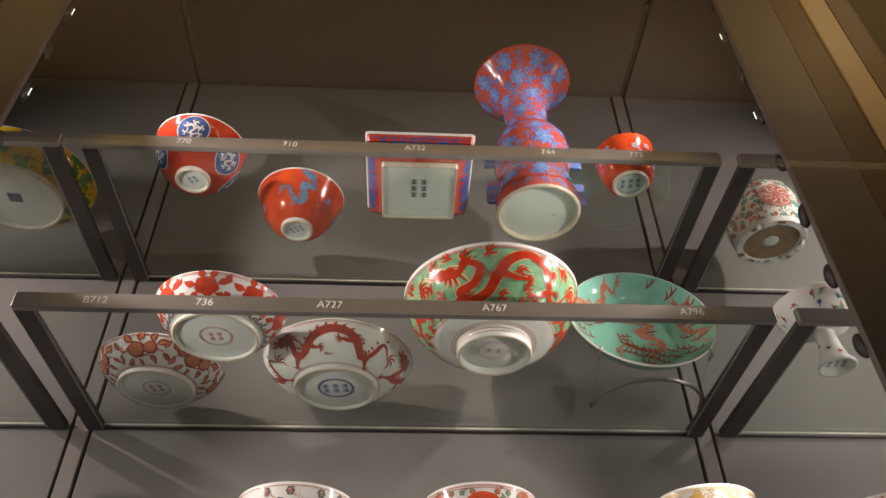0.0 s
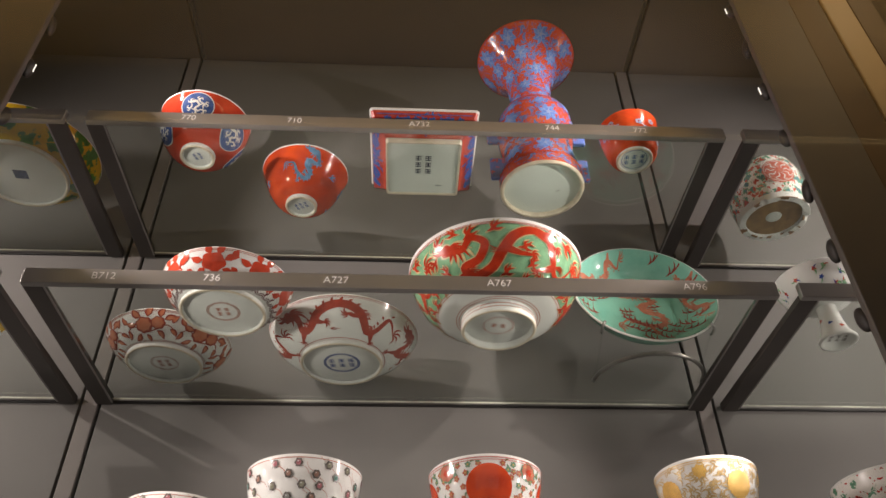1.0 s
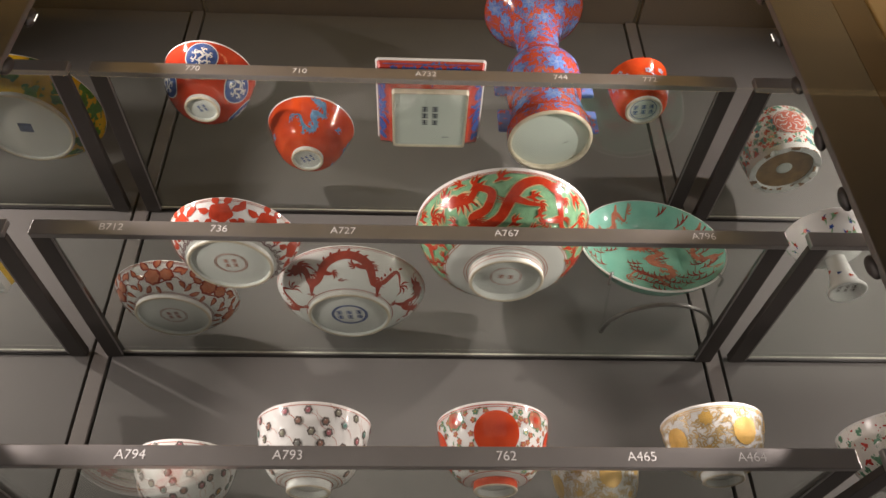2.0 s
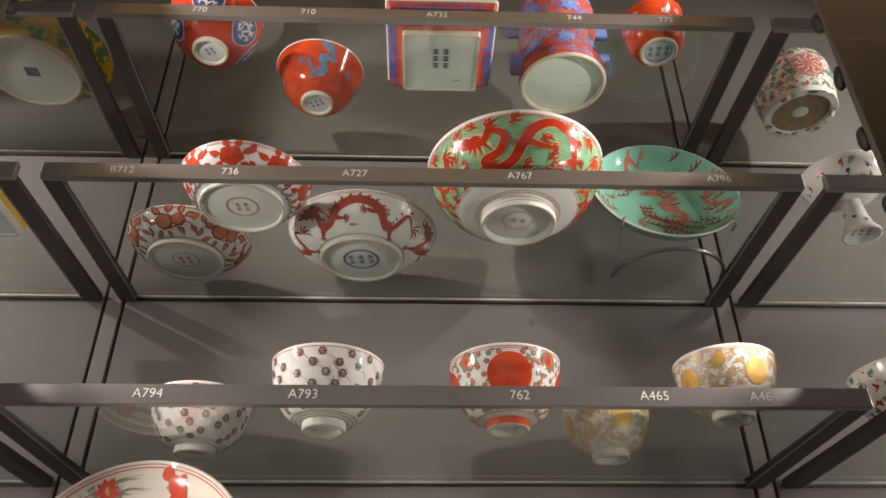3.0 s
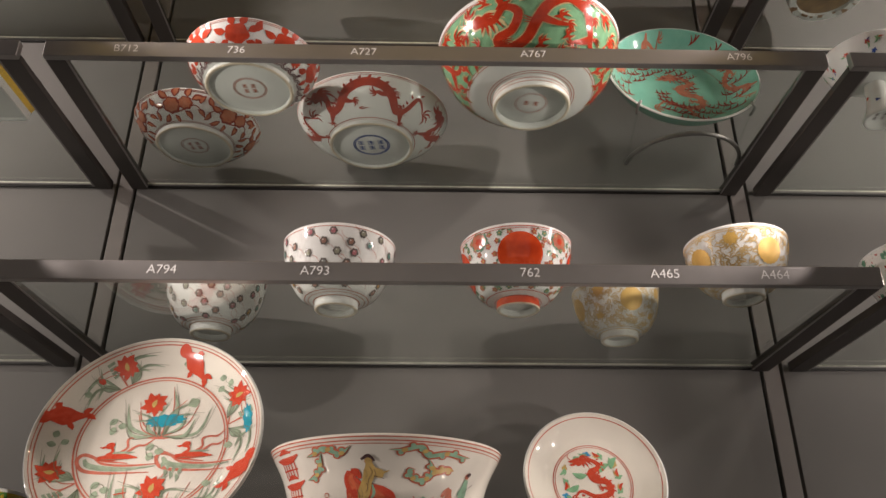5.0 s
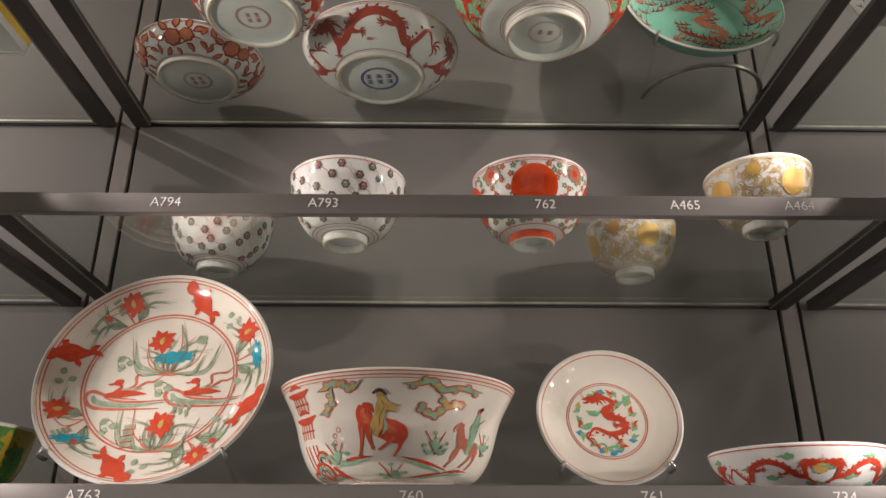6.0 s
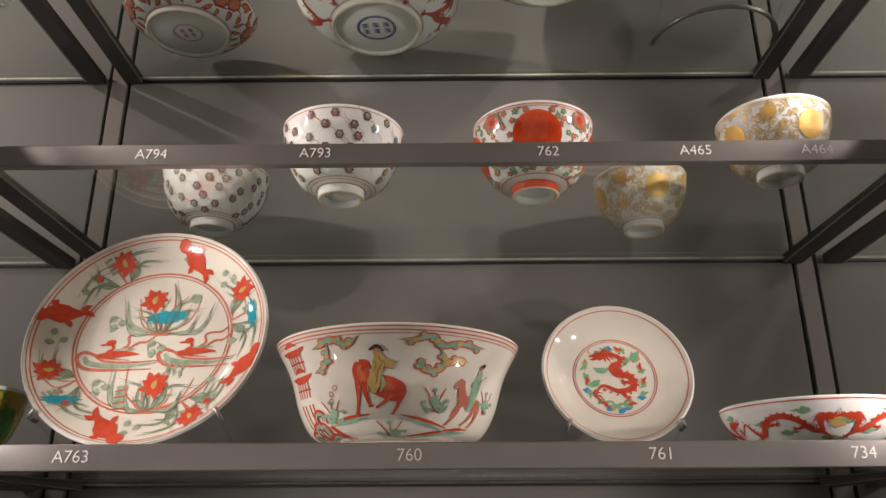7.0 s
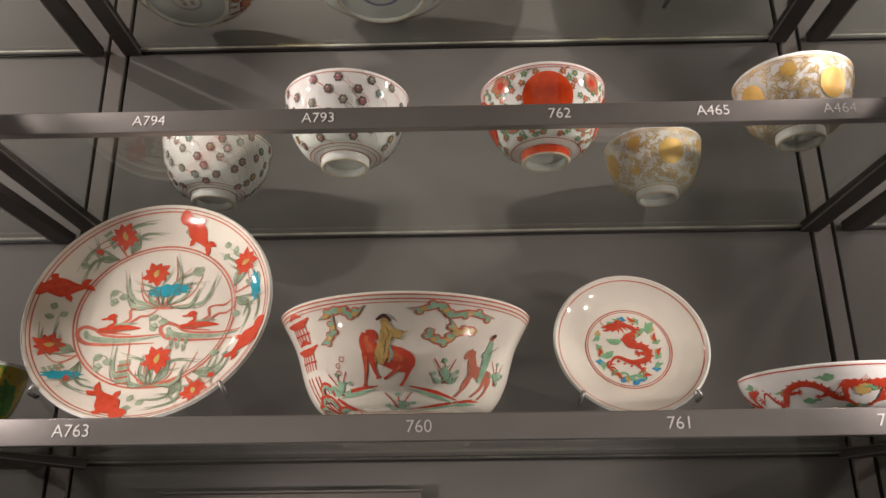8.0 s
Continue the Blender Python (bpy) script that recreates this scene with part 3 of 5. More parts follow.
p762 = Vessel("bowl", pose(0.2527, 1.3323, G3), "white bowl with large red discs and small flowers", "bowl", 0.0839, 0.1010, 0.0318, 0.0121, BOWL, M_WHITE, M_WHITE, foot=M_RED, recess=0.010)
pA465 = Vessel("bowl", pose(0.434, 1.47, G3), "white bowl with gilt scrolls and round gilt medallions", "bowl", 0.0719, 0.0861, 0.0306, 0.0119, BOWL, M_WHITE, M_WHITE, group="gilt bowls", recess=0.010)
pA464 = Vessel("bowl", pose(0.568, 1.285, G3), "white bowl with gilt scrolls and round gilt medallions", "bowl", 0.0723, 0.0861, 0.0293, 0.0120, BOWL, M_WHITE, M_WHITE, group="gilt bowls", recess=0.010)
p760 = Vessel("large_bowl", pose(0.0652, 1.385, G4), "large flared white bowl painted with red riding scenes", "bowl", 0.1605, 0.1545, 0.0793, 0.0307, ((0, 0), (0.34, 0.07), (0.57, 0.30), (0.75, 0.68), (1, 1)), M_CREAM, M_CREAM)
p734 = Vessel("dish", pose(0.566, 1.303, G4), "shallow white dish with red dragons and green clouds", "dish", 0.1050, 0.0655, 0.0636, 0.0158, SAUCER, M_WHITE, M_WHITE)


def plate(name, x, y, z, R, depth, rf, label, glaze_in, glaze_out, wall):
    """A dish stood up on a stand, leaning back 15 degrees."""
    v = Vessel(name, pose(x, y, z, 75), label, "dish", R, depth, rf, 0.006, wall, glaze_out, glaze_in, lift=-depth, rim=M_WHITE)
    return v


PLATE = ((0, 0), (0.3, 0.12), (0.62, 0.42), (0.85, 0.74), (1, 1))
pA763 = plate("large_dish", -0.265, 1.355, 1.8199, 0.1593, 0.036, 0.098, "large white dish with red flowers, fish and ducks", M_CREAM, M_CREAM, PLATE)
p761 = plate("dish", 0.372, 1.454, 1.781, 0.1075, 0.030, 0.062, "white dish with a red dragon in the well", M_CREAM, M_CREAM, PLATE)
pA796 = plate("large_dish", 0.592, 1.420, 2.5093, 0.1412, 0.055, 0.088, "teal green dish with pale red dragons", M_TEAL, M_TEAL, PLATE)

# ---- painting of the pots ----


def done(vessel, *sets):
    for name, p, material, label in sets:
        if p.v:
            p.put(name, material, vessel.ob, label)


# red bowl with blue and white medallions
white, blue, curl = Paint(0.0004), Paint(0.0008), Paint(0.0012)
for u, v in ((4, 0.66), (70, 0.44), (-62, 0.46), (128, 0.5), (-125, 0.5), (180, 0.6)):
    f = p770.outside(u, v)
    for p in (white, blue, curl):
        p.begin()
    white.blob(f, 0, 0, 0.0310, 0.0320, n=40)
    blue.blob(f, 0, 0, 0.0290, 0.0300, n=40)
    for i in range(6):
        a = 60 * i + u
        g = moved(f, 0.0150 * math.cos(radians(a)), 0.0150 * math.sin(radians(a)), a + 40, 1, 0.0085)
        curl.stroke(g, ((-0.9, -0.3), (-0.4, 0.4), (0.3, 0.5), (0.5, -0.1), (0.0, -0.2)), 0.12, 0.34, 0.4, 0.3, 0.12)
        curl.stroke(g, ((0.3, 0.5), (0.8, 0.8), (1.0, 0.3)), 0.3, 0.24, 0.08)
    curl.stroke(f, ((-0.014, 0.006), (-0.005, 0.011), (0.003, 0.002), (-0.004, -0.006), (0.005, -0.012)), 0.002, 0.0045, 0.0038, 0.0042, 0.0012)
    curl.stroke(f, ((0.003, 0.002), (0.011, 0.006), (0.014, 0.0)), 0.003, 0.0034, 0.001)
dark = Paint()
mark(dark, p770.base(), 0.0069, 2, 2, 20)
done(p770, ("medallion_rim", white, M_WHITE, "white rim of a medallion"), ("blue_medallion", blue, mat("washed_blue", (0.07, 0.13, 0.36), 0.15, vary=0.5, scale=110), "round cobalt blue medallion"), ("white_scroll", curl, M_WHITE, "white scrolls on the medallion"), ("base_mark", dark, M_BLUE, "small blue base mark"))

# red bowl with a blue dragon
blue = Paint(0.0005)
for u, fl in ((6, 1), (126, -1), (-114, 1)):
    blue.begin()
    dragon(blue, moved(p710.outside(u, 0.60), 0, 0, -48, fl, 0.050), RISE, 1.5)
for u, v in ((-74, 0.5), (58, 0.55)):
    blue.begin()
    flame(blue, p710.outside(u, v), 0.009)
dark = Paint()
mark(dark, p710.base(), 0.0069, 3, 2, 25)
done(p710, ("blue_dragon", blue, mat("blue_grey_enamel", (0.15, 0.30, 0.50), 0.15, vary=0.5, scale=120), "blue-grey painted dragon"), ("base_mark", dark, M_BLUE, "small blue base mark"))

# red cup with pale flowers
pale = Paint(0.0005)
for i in range(13):
    f = p772.outside(-80 + i * 27.7, 0.55 + 0.25 * math.sin(i * 2.2))
    for k in range(5):
        pale.blob(f, 0.0042 * math.cos(1.2566 * k), 0.0042 * math.sin(1.2566 * k), 0.0026, n=10)
    pale.stroke(f, ((0.004, -0.004), (0.010, -0.010), (0.009, -0.018)), 0.0012, 0.001)
    pale.leaf(f, 0.010, -0.010, -20, 0.008, 0.003)
dark, ring = Paint(), Paint()
mark(dark, p772.base(), 0.0100, 3, 2, 8)
ring.circle(p772.base(), 0, 0, 0.0245, 0.0011)
done(p772, ("flowers", pale, mat("pale_blue_enamel", (0.42, 0.48, 0.62), 0.2, vary=0.3, scale=90), "pale blue painted flowers"), ("base_mark", dark, M_BLUE, "blue base mark"), ("mark_ring", ring, M_BLUE, "blue ring round the mark"))

# dish with iron-red fruit sprays
red, pk, line = Paint(), Paint(0.0009), Paint()


def washed_leaf(f, x, y, a, l, w):
    """A leaf with a dark edge and a paler wash inside."""
    red.begin()
    l, w = l * 1.2, w * 1.45
    red.leaf(f, x, y, a, l, w, 0.12)
    pk.begin()
    pk.leaf(f, x + 0.12 * l * math.cos(radians(a)), y + 0.12 * l * math.sin(radians(a)), a, l * 0.72, w * 0.55, 0.12)


for i in range(6):
    f = moved(pB712.outside(-8 + i * 60, 0.52), 0, 0, 0, 1, 1.12)
    for x, y, rx in ((-0.004, 0.001, 0.0138), (0.017, 0.004, 0.0108)):
        red.begin()
        red.blob(f, x, y, rx, rx * 0.95, 0, 7, 0.07)
        pk.begin()
        pk.blob(f, x - 0.0006, y + 0.0008, rx * 0.78, rx * 0.74, 0, 7, 0.09)
    for x, y, a, l, w in ((-0.008, 0.013, 128, 0.016, 0.008), (0.002, 0.014, 62, 0.015, 0.008), (0.020, 0.013, 70, 0.013, 0.007), (0.026, 0.010, 15, 0.016, 0.007),
                          (0.016, -0.008, -50, 0.016, 0.007), (-0.002, -0.014, -75, 0.013, 0.006), (-0.012, -0.012, 215, 0.016, 0.007), (-0.016, 0.004, 168, 0.015, 0.007),
                          (-0.030, 0.006, 120, 0.013, 0.006), (-0.032, -0.004, 245, 0.014, 0.006), (0.036, -0.004, -40, 0.014, 0.006), (0.038, 0.006, 60, 0.012, 0.006)):
        washed_leaf(f, x, y, a, l, w)
    red.begin()
    red.stroke(f, ((-0.036, -0.006), (-0.022, 0.001), (-0.004, -0.010), (0.014, -0.006), (0.030, 0.002), (0.042, -0.004)), 0.0014, 0.0022, 0.0014)
for v, w in ((0.965, 0.001), (0.93, 0.0008), (0.06, 0.0009), (0.02, 0.0009)):
    line.band(pB712, v, w)
line.circle(pB712.base(), 0, 0, 0.024, 0.001)
line.circle(pB712.base(), 0, 0, 0.0215, 0.0008)
mark(line, pB712.base(), 0.0094, 2, 2, 8)
M_BROWNRED = mat("brown_red", (0.33, 0.06, 0.035), 0.12, vary=0.4, scale=90)
done(pB712, ("fruit_spray", red, M_BROWNRED, "brownish red fruit spray"), ("fruit_wash", pk, mat("orange_red_wash", (0.46, 0.13, 0.06), 0.12, colour2=(0.52, 0.22, 0.13), scale=120), "paler orange-red wash"), ("red_linework", line, M_BROWNRED, "thin red lines and mark"))

# dish with bold red pomegranates
red, vio, line = Paint(), Paint(), Paint()
for i in range(8):
    f = moved(p736.outside(-2 + i * 45, 0.60), 0, 0, 0, 1, 1.22)
    red.begin()
    red.blob(f, 0, 0.001, 0.0155, 0.0125, -10, 5, 0.08)
    for x, y, a, l in ((0.006, 0.011, 60, 0.015), (-0.004, 0.012, 100, 0.014), (0.014, 0.004, 20, 0.018), (-0.014, 0.004, 160, 0.016), (-0.012, -0.006, 205, 0.016), (0.012, -0.008, -30, 0.018), (0.0, -0.012, -90, 0.012), (0.024, -0.004, -60, 0.014), (0.026, 0.006, 80, 0.014)):
        red.begin()
        red.leaf(f, x, y, a, l, 0.0095, 0.1)
for i in range(30):
    f = p736.outside(i * 12, 0.12)
    vio.circle(f, 0, -0.002, 0.0068, 0.0016, 0, 180)
    vio.circle(f, 0, -0.002, 0.0038, 0.0016, 0, 180)
    vio.leaf(f, 0.004, 0.004, 60, 0.009, 0.004)
for v in (0.97, 0.93):
    line.band(p736, v, 0.0009)
for r in (0.0265, 0.0238):
    line.circle(p736.base(), 0, 0, r, 0.0011)
mark(line, p736.base(), 0.0090, 2, 2, 4)
done(p736, ("red_fruit", red, M_IRON, "bold red fruit and leaves"), ("wave_band", vio, mat("violet_brown", (0.16, 0.05, 0.06), 0.25, vary=0.3, scale=90), "violet-brown wave band"), ("red_linework", line, M_PINK, "thin red lines and mark"))

# dish with iron-red dragons
red, line = Paint(), Paint()
for u in (2, 122, 242):
    red.begin()
    dragon(red, moved(pA727.outside(u, 0.52), 0, 0, 0, 1, 0.108, 0.88), ARCH, 1.12)
for i in range(9):
    line.begin()
    cloud(line, pA727.outside(i * 40 + 34, 0.80 if i % 2 else 0.28), 0, 0, 0.006, 1, 0.3)
rings = Paint()
for v, w in ((0.975, 0.001), (0.945, 0.0007), (0.05, 0.0014), (0.0, 0.0014)):
    rings.band(pA727, v, w)
ink = Paint()
for r in (0.032, 0.0292):
    ink.begin()
    ink.circle(pA727.base(), 0, 0, r, 0.0019)
ink.begin()
mark(ink, pA727.base(), 0.0118, 3, 2, 6)
M_BRICK = mat("brick_red", (0.38, 0.055, 0.03), 0.12, colour2=(0.26, 0.04, 0.025), scale=130)
done(pA727, ("red_dragon", red, M_BRICK, "iron-red clawed dragon"), ("cloud", line, M_BRICK, "small red cloud"), ("red_linework", rings, M_BRICK, "thin red lines"), ("base_mark", ink, M_BLUE, "blue base mark in a double ring"))

# large bowl, red dragons on green
red, line, white, gold = Paint(0.0011), Paint(0.0011), Paint(0.0005), Paint(0.0006)
for u in (6, 126, 246):
    f = pA767.outside(u, 0.635)
    g = moved(f, 0, 0, 0, 1, 0.158, 0.86)
    reach = ((-0.26, 0.02), (0.30, -0.05), (0.26, -0.14), (-0.20, -0.10))
    gold.begin()
    dragon(gold, g, COIL, 1.06, (0.37, 0.55, 0.68, 0.84), False, reach=reach)
    red.begin()
    dragon(red, g, COIL, 0.84, (0.37, 0.55, 0.68, 0.84), False, reach=reach)
    for a, b, s, ang, fl in ((-0.070, 0.033, 0.013, 20, 1), (-0.030, 0.038, 0.012, 10, 1), (-0.125, 0.033, 0.012, 40, 1), (-0.143, 0.004, 0.011, 70, -1), (-0.150, -0.036, 0.014, 30, 1), (0.020, 0.007, 0.0115, -10, 1), (0.100, 0.032, 0.014, -50, 1), (-0.010, -0.037, 0.012, 5, 1), (0.060, -0.042, 0.012, -20, -1), (-0.108, -0.044, 0.013, 15, 1), (0.030, -0.046, 0.011, 30, 1), (-0.055, -0.047, 0.011, -10, -1), (0.112, -0.030, 0.013, 60, 1), (0.062, 0.041, 0.011, -20, 1), (-0.098, 0.040, 0.010, 0, -1), (0.036, -0.018, 0.010, 20, 1), (0.128, 0.006, 0.011, 80, 1), (-0.126, -0.016, 0.010, -30, -1), (0.090, -0.046, 0.011, 0, 1)):
        h = moved(f, a, b)
        gold.begin()
        flame(gold, h, s * 1.22, ang, fl)
        red.begin()
        flame(red, h, s * 0.96, ang, fl)
for v0, v1, n in ((0.0, 0.31, 10), (0.93, 1.0, 4)):
    for k in range(n):
        white.band(pA767, v0 + (v1 - v0) * (k + 0.5) / n, pA767.length * (v1 - v0) / n * 1.04)
for v in (0.305, 0.28, 0.03, 0.06, 0.938, 0.954):
    line.band(pA767, v, 0.0012)
for z in (0.010, 0.016):
    part("foot_line", revolve(((0.0639, z - 0.0006), (0.0642, z), (0.0639, z + 0.0006)), 96), M_PINK, pA767.ob, "thin red line round the foot")
for r in (0.027, 0.0245):
    line.circle(pA767.base(), 0, 0, r, 0.0008)
mark(line, pA767.base(), 0.0106, 2, 1, -6)
done(pA767, ("outline", gold, mat("outline_buff", (0.60, 0.50, 0.26), 0.25, vary=0.3, scale=80), "buff outline of a motif"), ("red_motif", red, mat("dragon_red", (0.46, 0.045, 0.016), 0.16, colour2=(0.34, 0.03, 0.012), scale=130), "red dragon or flame"), ("white_band", white, M_WHITE, "white glazed bands at rim and foot"), ("red_linework", line, M_PINK, "thin red lines and mark"))

# floret bowls
cols = [mat("gem_" + n, c, 0.08, vary=0.4, scale=260) for n, c in (("pink", (0.44, 0.17, 0.19)), ("teal", (0.13, 0.28, 0.24)), ("olive", (0.30, 0.30, 0.22)), ("rust", (0.38, 0.22, 0.17)), ("amber", (0.50, 0.28, 0.07)), ("grey", (0.30, 0.31, 0.29)))]
M_PETAL = mat("floret_setting", (0.19, 0.17, 0.155), 0.22, vary=0.5, scale=260)
for pot, rows in ((pA793, ((0.90, 13, 0), (0.77, 13, 0.5), (0.64, 13, 0), (0.50, 12, 0.5), (0.36, 10, 0), (0.24, 8, 0.5))), (pA794, ((0.92, 14, 0.2), (0.79, 14, 0.7), (0.66, 13, 0.2), (0.53, 12, 0.7), (0.40, 11, 0.2), (0.28, 9, 0.6), (0.17, 7, 0.1)))):
    petals, thread, spark = Paint(0.0007), Paint(0.0003), Paint(0.0018)
    gems = [Paint(0.0013) for _ in cols]
    for j, (v, n, sh) in enumerate(rows):
        for i in range(n):
            f = pot.outside(360 * (i + sh) / n + 5 * math.sin(i * 2.7 + j), v)
            gem = gems[(i * 5 + j * 3 + (i * i) % 4) % (6 if j > 2 else 4)]
            for p in (petals, gem):
                p.begin()
            petals.blob(f, 0, 0, 0.0058, 0.0062, 0, 6, 0.09, 30, 0.6 * i)
            gem.blob(f, 0, 0, 0.0032, 0.0037, 8 * (i % 5) - 16, 4, 0.06, 16, math.pi)
            spark.blob(f, -0.0009, 0.0016, 0.0009, 0.0007, n=8)
            thread.stroke(f, ((0.005, -0.004), (0.012, -0.008), (0.016, -0.015)), 0.0007, 0.0005)
            if (i + j) % 2:
                thread.stroke(f, ((-0.005, 0.004), (-0.012, 0.009), (-0.014, 0.016)), 0.0007, 0.0004)
    for v, w in ((0.965, 0.0011), (0.14, 0.0013), (0.09, 0.0010), (0.02, 0.0016)):
        thread.band(pot, v, w)
    for p, m in zip(gems, cols):
        p.put("gem", m, pot.ob, "small glossy painted stone")
    done(pot, ("floret", petals, M_PETAL, "dark petalled setting of a floret"), ("glint_work", spark, M_WHITE, "tiny pale dots on the stones"), ("threadwork", thread, M_PINK, "fine red connecting lines"))

# bowl with red discs
red, pk, grn, line, white = Paint(0.0010), Paint(0.0010), Paint(0.0006), Paint(0.0014), Paint(0.0010)
for u in (-2, 88, 178, 268):
    red.begin()
    red.blob(p762.outside(u, 0.60), 0, 0, 0.0325, 0.0325, n=48)
    for v, r in ((0.84, 0.013), (0.36, 0.011)):
        f = p762.outside(u + 45, v)
        grn.begin()
        grn.blob(f, 0, 0, r * 1.2, r, 0, 10, 0.05)
        pk.begin()
        pk.blob(f, 0, 0, r, r * 0.82, 0, 8, 0.08)
        line.begin()
        line.blob(f, 0, 0, r * 0.42, r * 0.36, 0, 6, 0.15)
random.seed(7)
small, leafy = Paint(0.0005), Paint(0.0005)
spots = []
for i in range(900):
    u, v = random.uniform(0, 360), random.uniform(0.17, 0.9)
    r_ = p762.wall_at(v * p762.length)[0]
    x, y = radians(u) * r_, v * p762.length
    near = min(math.hypot(((u - k + 180) % 360 - 180) / 57.3 * r_, (v - 0.60) * p762.length) for k in (-2, 88, 178, 268))
    if near < 0.035 or any(math.hypot(x - a, y - b) < 0.0088 for a, b in spots):
        continue
    spots.append((x, y))
    f = p762.outside(u, v)
    n = len(spots)
    (small if n % 3 else leafy).blob(f, 0, 0, 0.0043, 0.0041, 20 * n, 5, 0.2, 20)
    leafy.leaf(f, 0.003, 0.003, 40 + 70 * n, 0.007, 0.003)
    white.blob(f, 0, 0, 0.0013, n=8)
for v, w in ((0.965, 0.0011), (0.935, 0.0008), (0.13, 0.0012), (0.02, 0.001)):
    line.begin()
    line.band(p762, v, w)
done(p762, ("red_disc", red, M_RED, "large glossy red disc"), ("blossom", pk, M_PINK, "pale red blossom"), ("blossom_leaf", grn, M_DGREEN, "green edge of a blossom"), ("flower_ground", small, M_PINK, "small pale red flowers"), ("leaf_ground", leafy, M_DGREEN, "small green leaves"), ("flower_eye_ground", white, M_OCHRE, "tiny pale flower centres"), ("red_line", line, M_IRON, "thin red line"))

# gilt bowls
for pot, us in ((pA465, (8, 98, 188, 278)), (pA464, (18, 108, 198, 288))):
    gold, disc, line = Paint(0.0004), Paint(0.0009), Paint(0.0009)
    for u in us:
        disc.begin()
        disc.blob(pot.outside(u, 0.60), 0, 0, 0.0185, 0.0185, 0, 18, 0.03, 72)
        disc.begin()
        disc.blob(pot.outside(u + 45, 0.80), 0, 0, 0.009, 0.009, 0, 7, 0.12)
        disc.begin()
        disc.blob(pot.outside(u + 40, 0.36), 0, 0, 0.006, 0.005, 0, 5, 0.15)
    random.seed(11)
    for i in range(400):
        u, v = (i * 137.508) % 360, 0.13 + 0.78 * ((i * 0.7549) % 1)
        if any(math.hypot(((u - k + 180) % 360 - 180) / 57.3 * 0.07, (v - 0.60) * pot.length) < 0.0215 for k in us):
            continue
        f = pot.outside(u, v)
        a = random.uniform(0, 360)
        gold.leaf(f, 0, 0, a, 0.012, 0.0024, 0.34)
        gold.leaf(f, 0, 0, a + 50, 0.010, 0.0019, 0.34)
    for v, w in ((0.955, 0.001), (0.925, 0.0008), (0.09, 0.0012), (0.02, 0.0012)):
        line.begin()
        line.band(pot, v, w)
    done(pot, ("gilt_medallion", disc, M_GOLD, "round gilt medallion"), ("gilt_scrollwork", gold, mat("soft_gilding", (0.60, 0.44, 0.20), 0.4, 0.1, vary=0.3, scale=70), "dense fine gilt scrolls"), ("gilt_line", line, M_GOLD, "thin gilt line"))
dark = Paint()
for k in range(4):
    dark.stroke(pA464.base(), ((0.013 + 0.003 * k, -0.004 - 0.001 * k), (0.014 + 0.003 * k, 0.001 - 0.001 * k)), 0.0014, per=2)
done(pA464, ("base_mark", dark, M_DARK, "tiny dark inventory mark"))

# large bowl with riding scenes
red, grn, och, pk, line, rose, core = Paint(0.0005), Paint(0.0010), Paint(0.0012), Paint(0.0008), Paint(0.0016), Paint(0.0005), Paint(0.0009)
for v, w in ((0.985, 0.0016), (0.955, 0.0016), (0.93, 0.001), (0.06, 0.0012), (0.03, 0.001)):
    rose.begin()
    rose.band(p760, v, w)
for i in range(40):
    f = p760.outside(i * 9, 0.02)
    red.begin()
    red.blob(f, 0, -0.006, 0.004, 0.003, 0, 5, 0.2, 16)


def legs_of(p, f, ways):
    for way in ways:
        p.stroke(f, way, 0.0085, 0.0044, 0.0026)
        x, y = way[-1]
        p.blob(f, x, y, 0.0028, 0.0017, 20, n=12)


f = p760.outside(1, 0.50)
red.begin()
red.stroke(f, ((-0.037, 0.013), (-0.0142, 0.007), (0.005, 0.000), (0.012, -0.003)), 0.014, 0.023, 0.027, 0.023, 0.009)
red.blob(f, 0.003, 0.001, 0.0135, 0.0125, -20, n=24)
red.stroke(f, ((-0.031, 0.011), (-0.038, 0.024), (-0.036, 0.034)), 0.023, 0.016, 0.011)
red.stroke(f, ((-0.037, 0.034), (-0.030, 0.033), (-0.026, 0.025)), 0.007, 0.008, 0.004)
legs_of(red, f, (((-0.040, 0.012), (-0.0405, -0.008), (-0.0444, -0.0243)), ((-0.033, 0.006), (-0.030, -0.008), (-0.0266, -0.0164)), ((0.0, -0.001), (-0.006, -0.009), (-0.0176, -0.0175)), ((0.006, -0.001), (0.007, -0.014), (0.0008, -0.0255))))
red.stroke(f, ((0.008, 0.006), (0.012, -0.004), (0.009, -0.014)), 0.004, 0.004, 0.001)
och.begin()
och.blob(f, -0.0159, 0.0465, 0.0040, 0.0044)
och.stroke(f, ((-0.0155, 0.044), (-0.0145, 0.034), (-0.018, 0.022), (-0.022, 0.008), (-0.024, -0.001)), 0.007, 0.015, 0.012, 0.015, 0.010)
och.stroke(f, ((-0.014, 0.037), (-0.004, 0.031), (0.001, 0.029)), 0.007, 0.011, 0.008)
och.stroke(f, ((0.0, 0.032), (0.0075, 0.0345)), 0.0024, 0.0014)
core.begin()
core.stroke(f, ((-0.032, 0.014), (-0.0142, 0.010), (0.003, 0.002)), 0.004, 0.010, 0.011, 0.004)
core.stroke(f, ((-0.032, 0.014), (-0.0375, 0.024), (-0.0355, 0.031)), 0.010, 0.006, 0.004)
core.stroke(f, ((0.000, -0.003), (-0.005, -0.009), (-0.014, -0.015)), 0.004, 0.0024, 0.001)
core.stroke(f, ((-0.0395, 0.008), (-0.0402, -0.008), (-0.0435, -0.020)), 0.004, 0.0022, 0.001)
pk.begin()
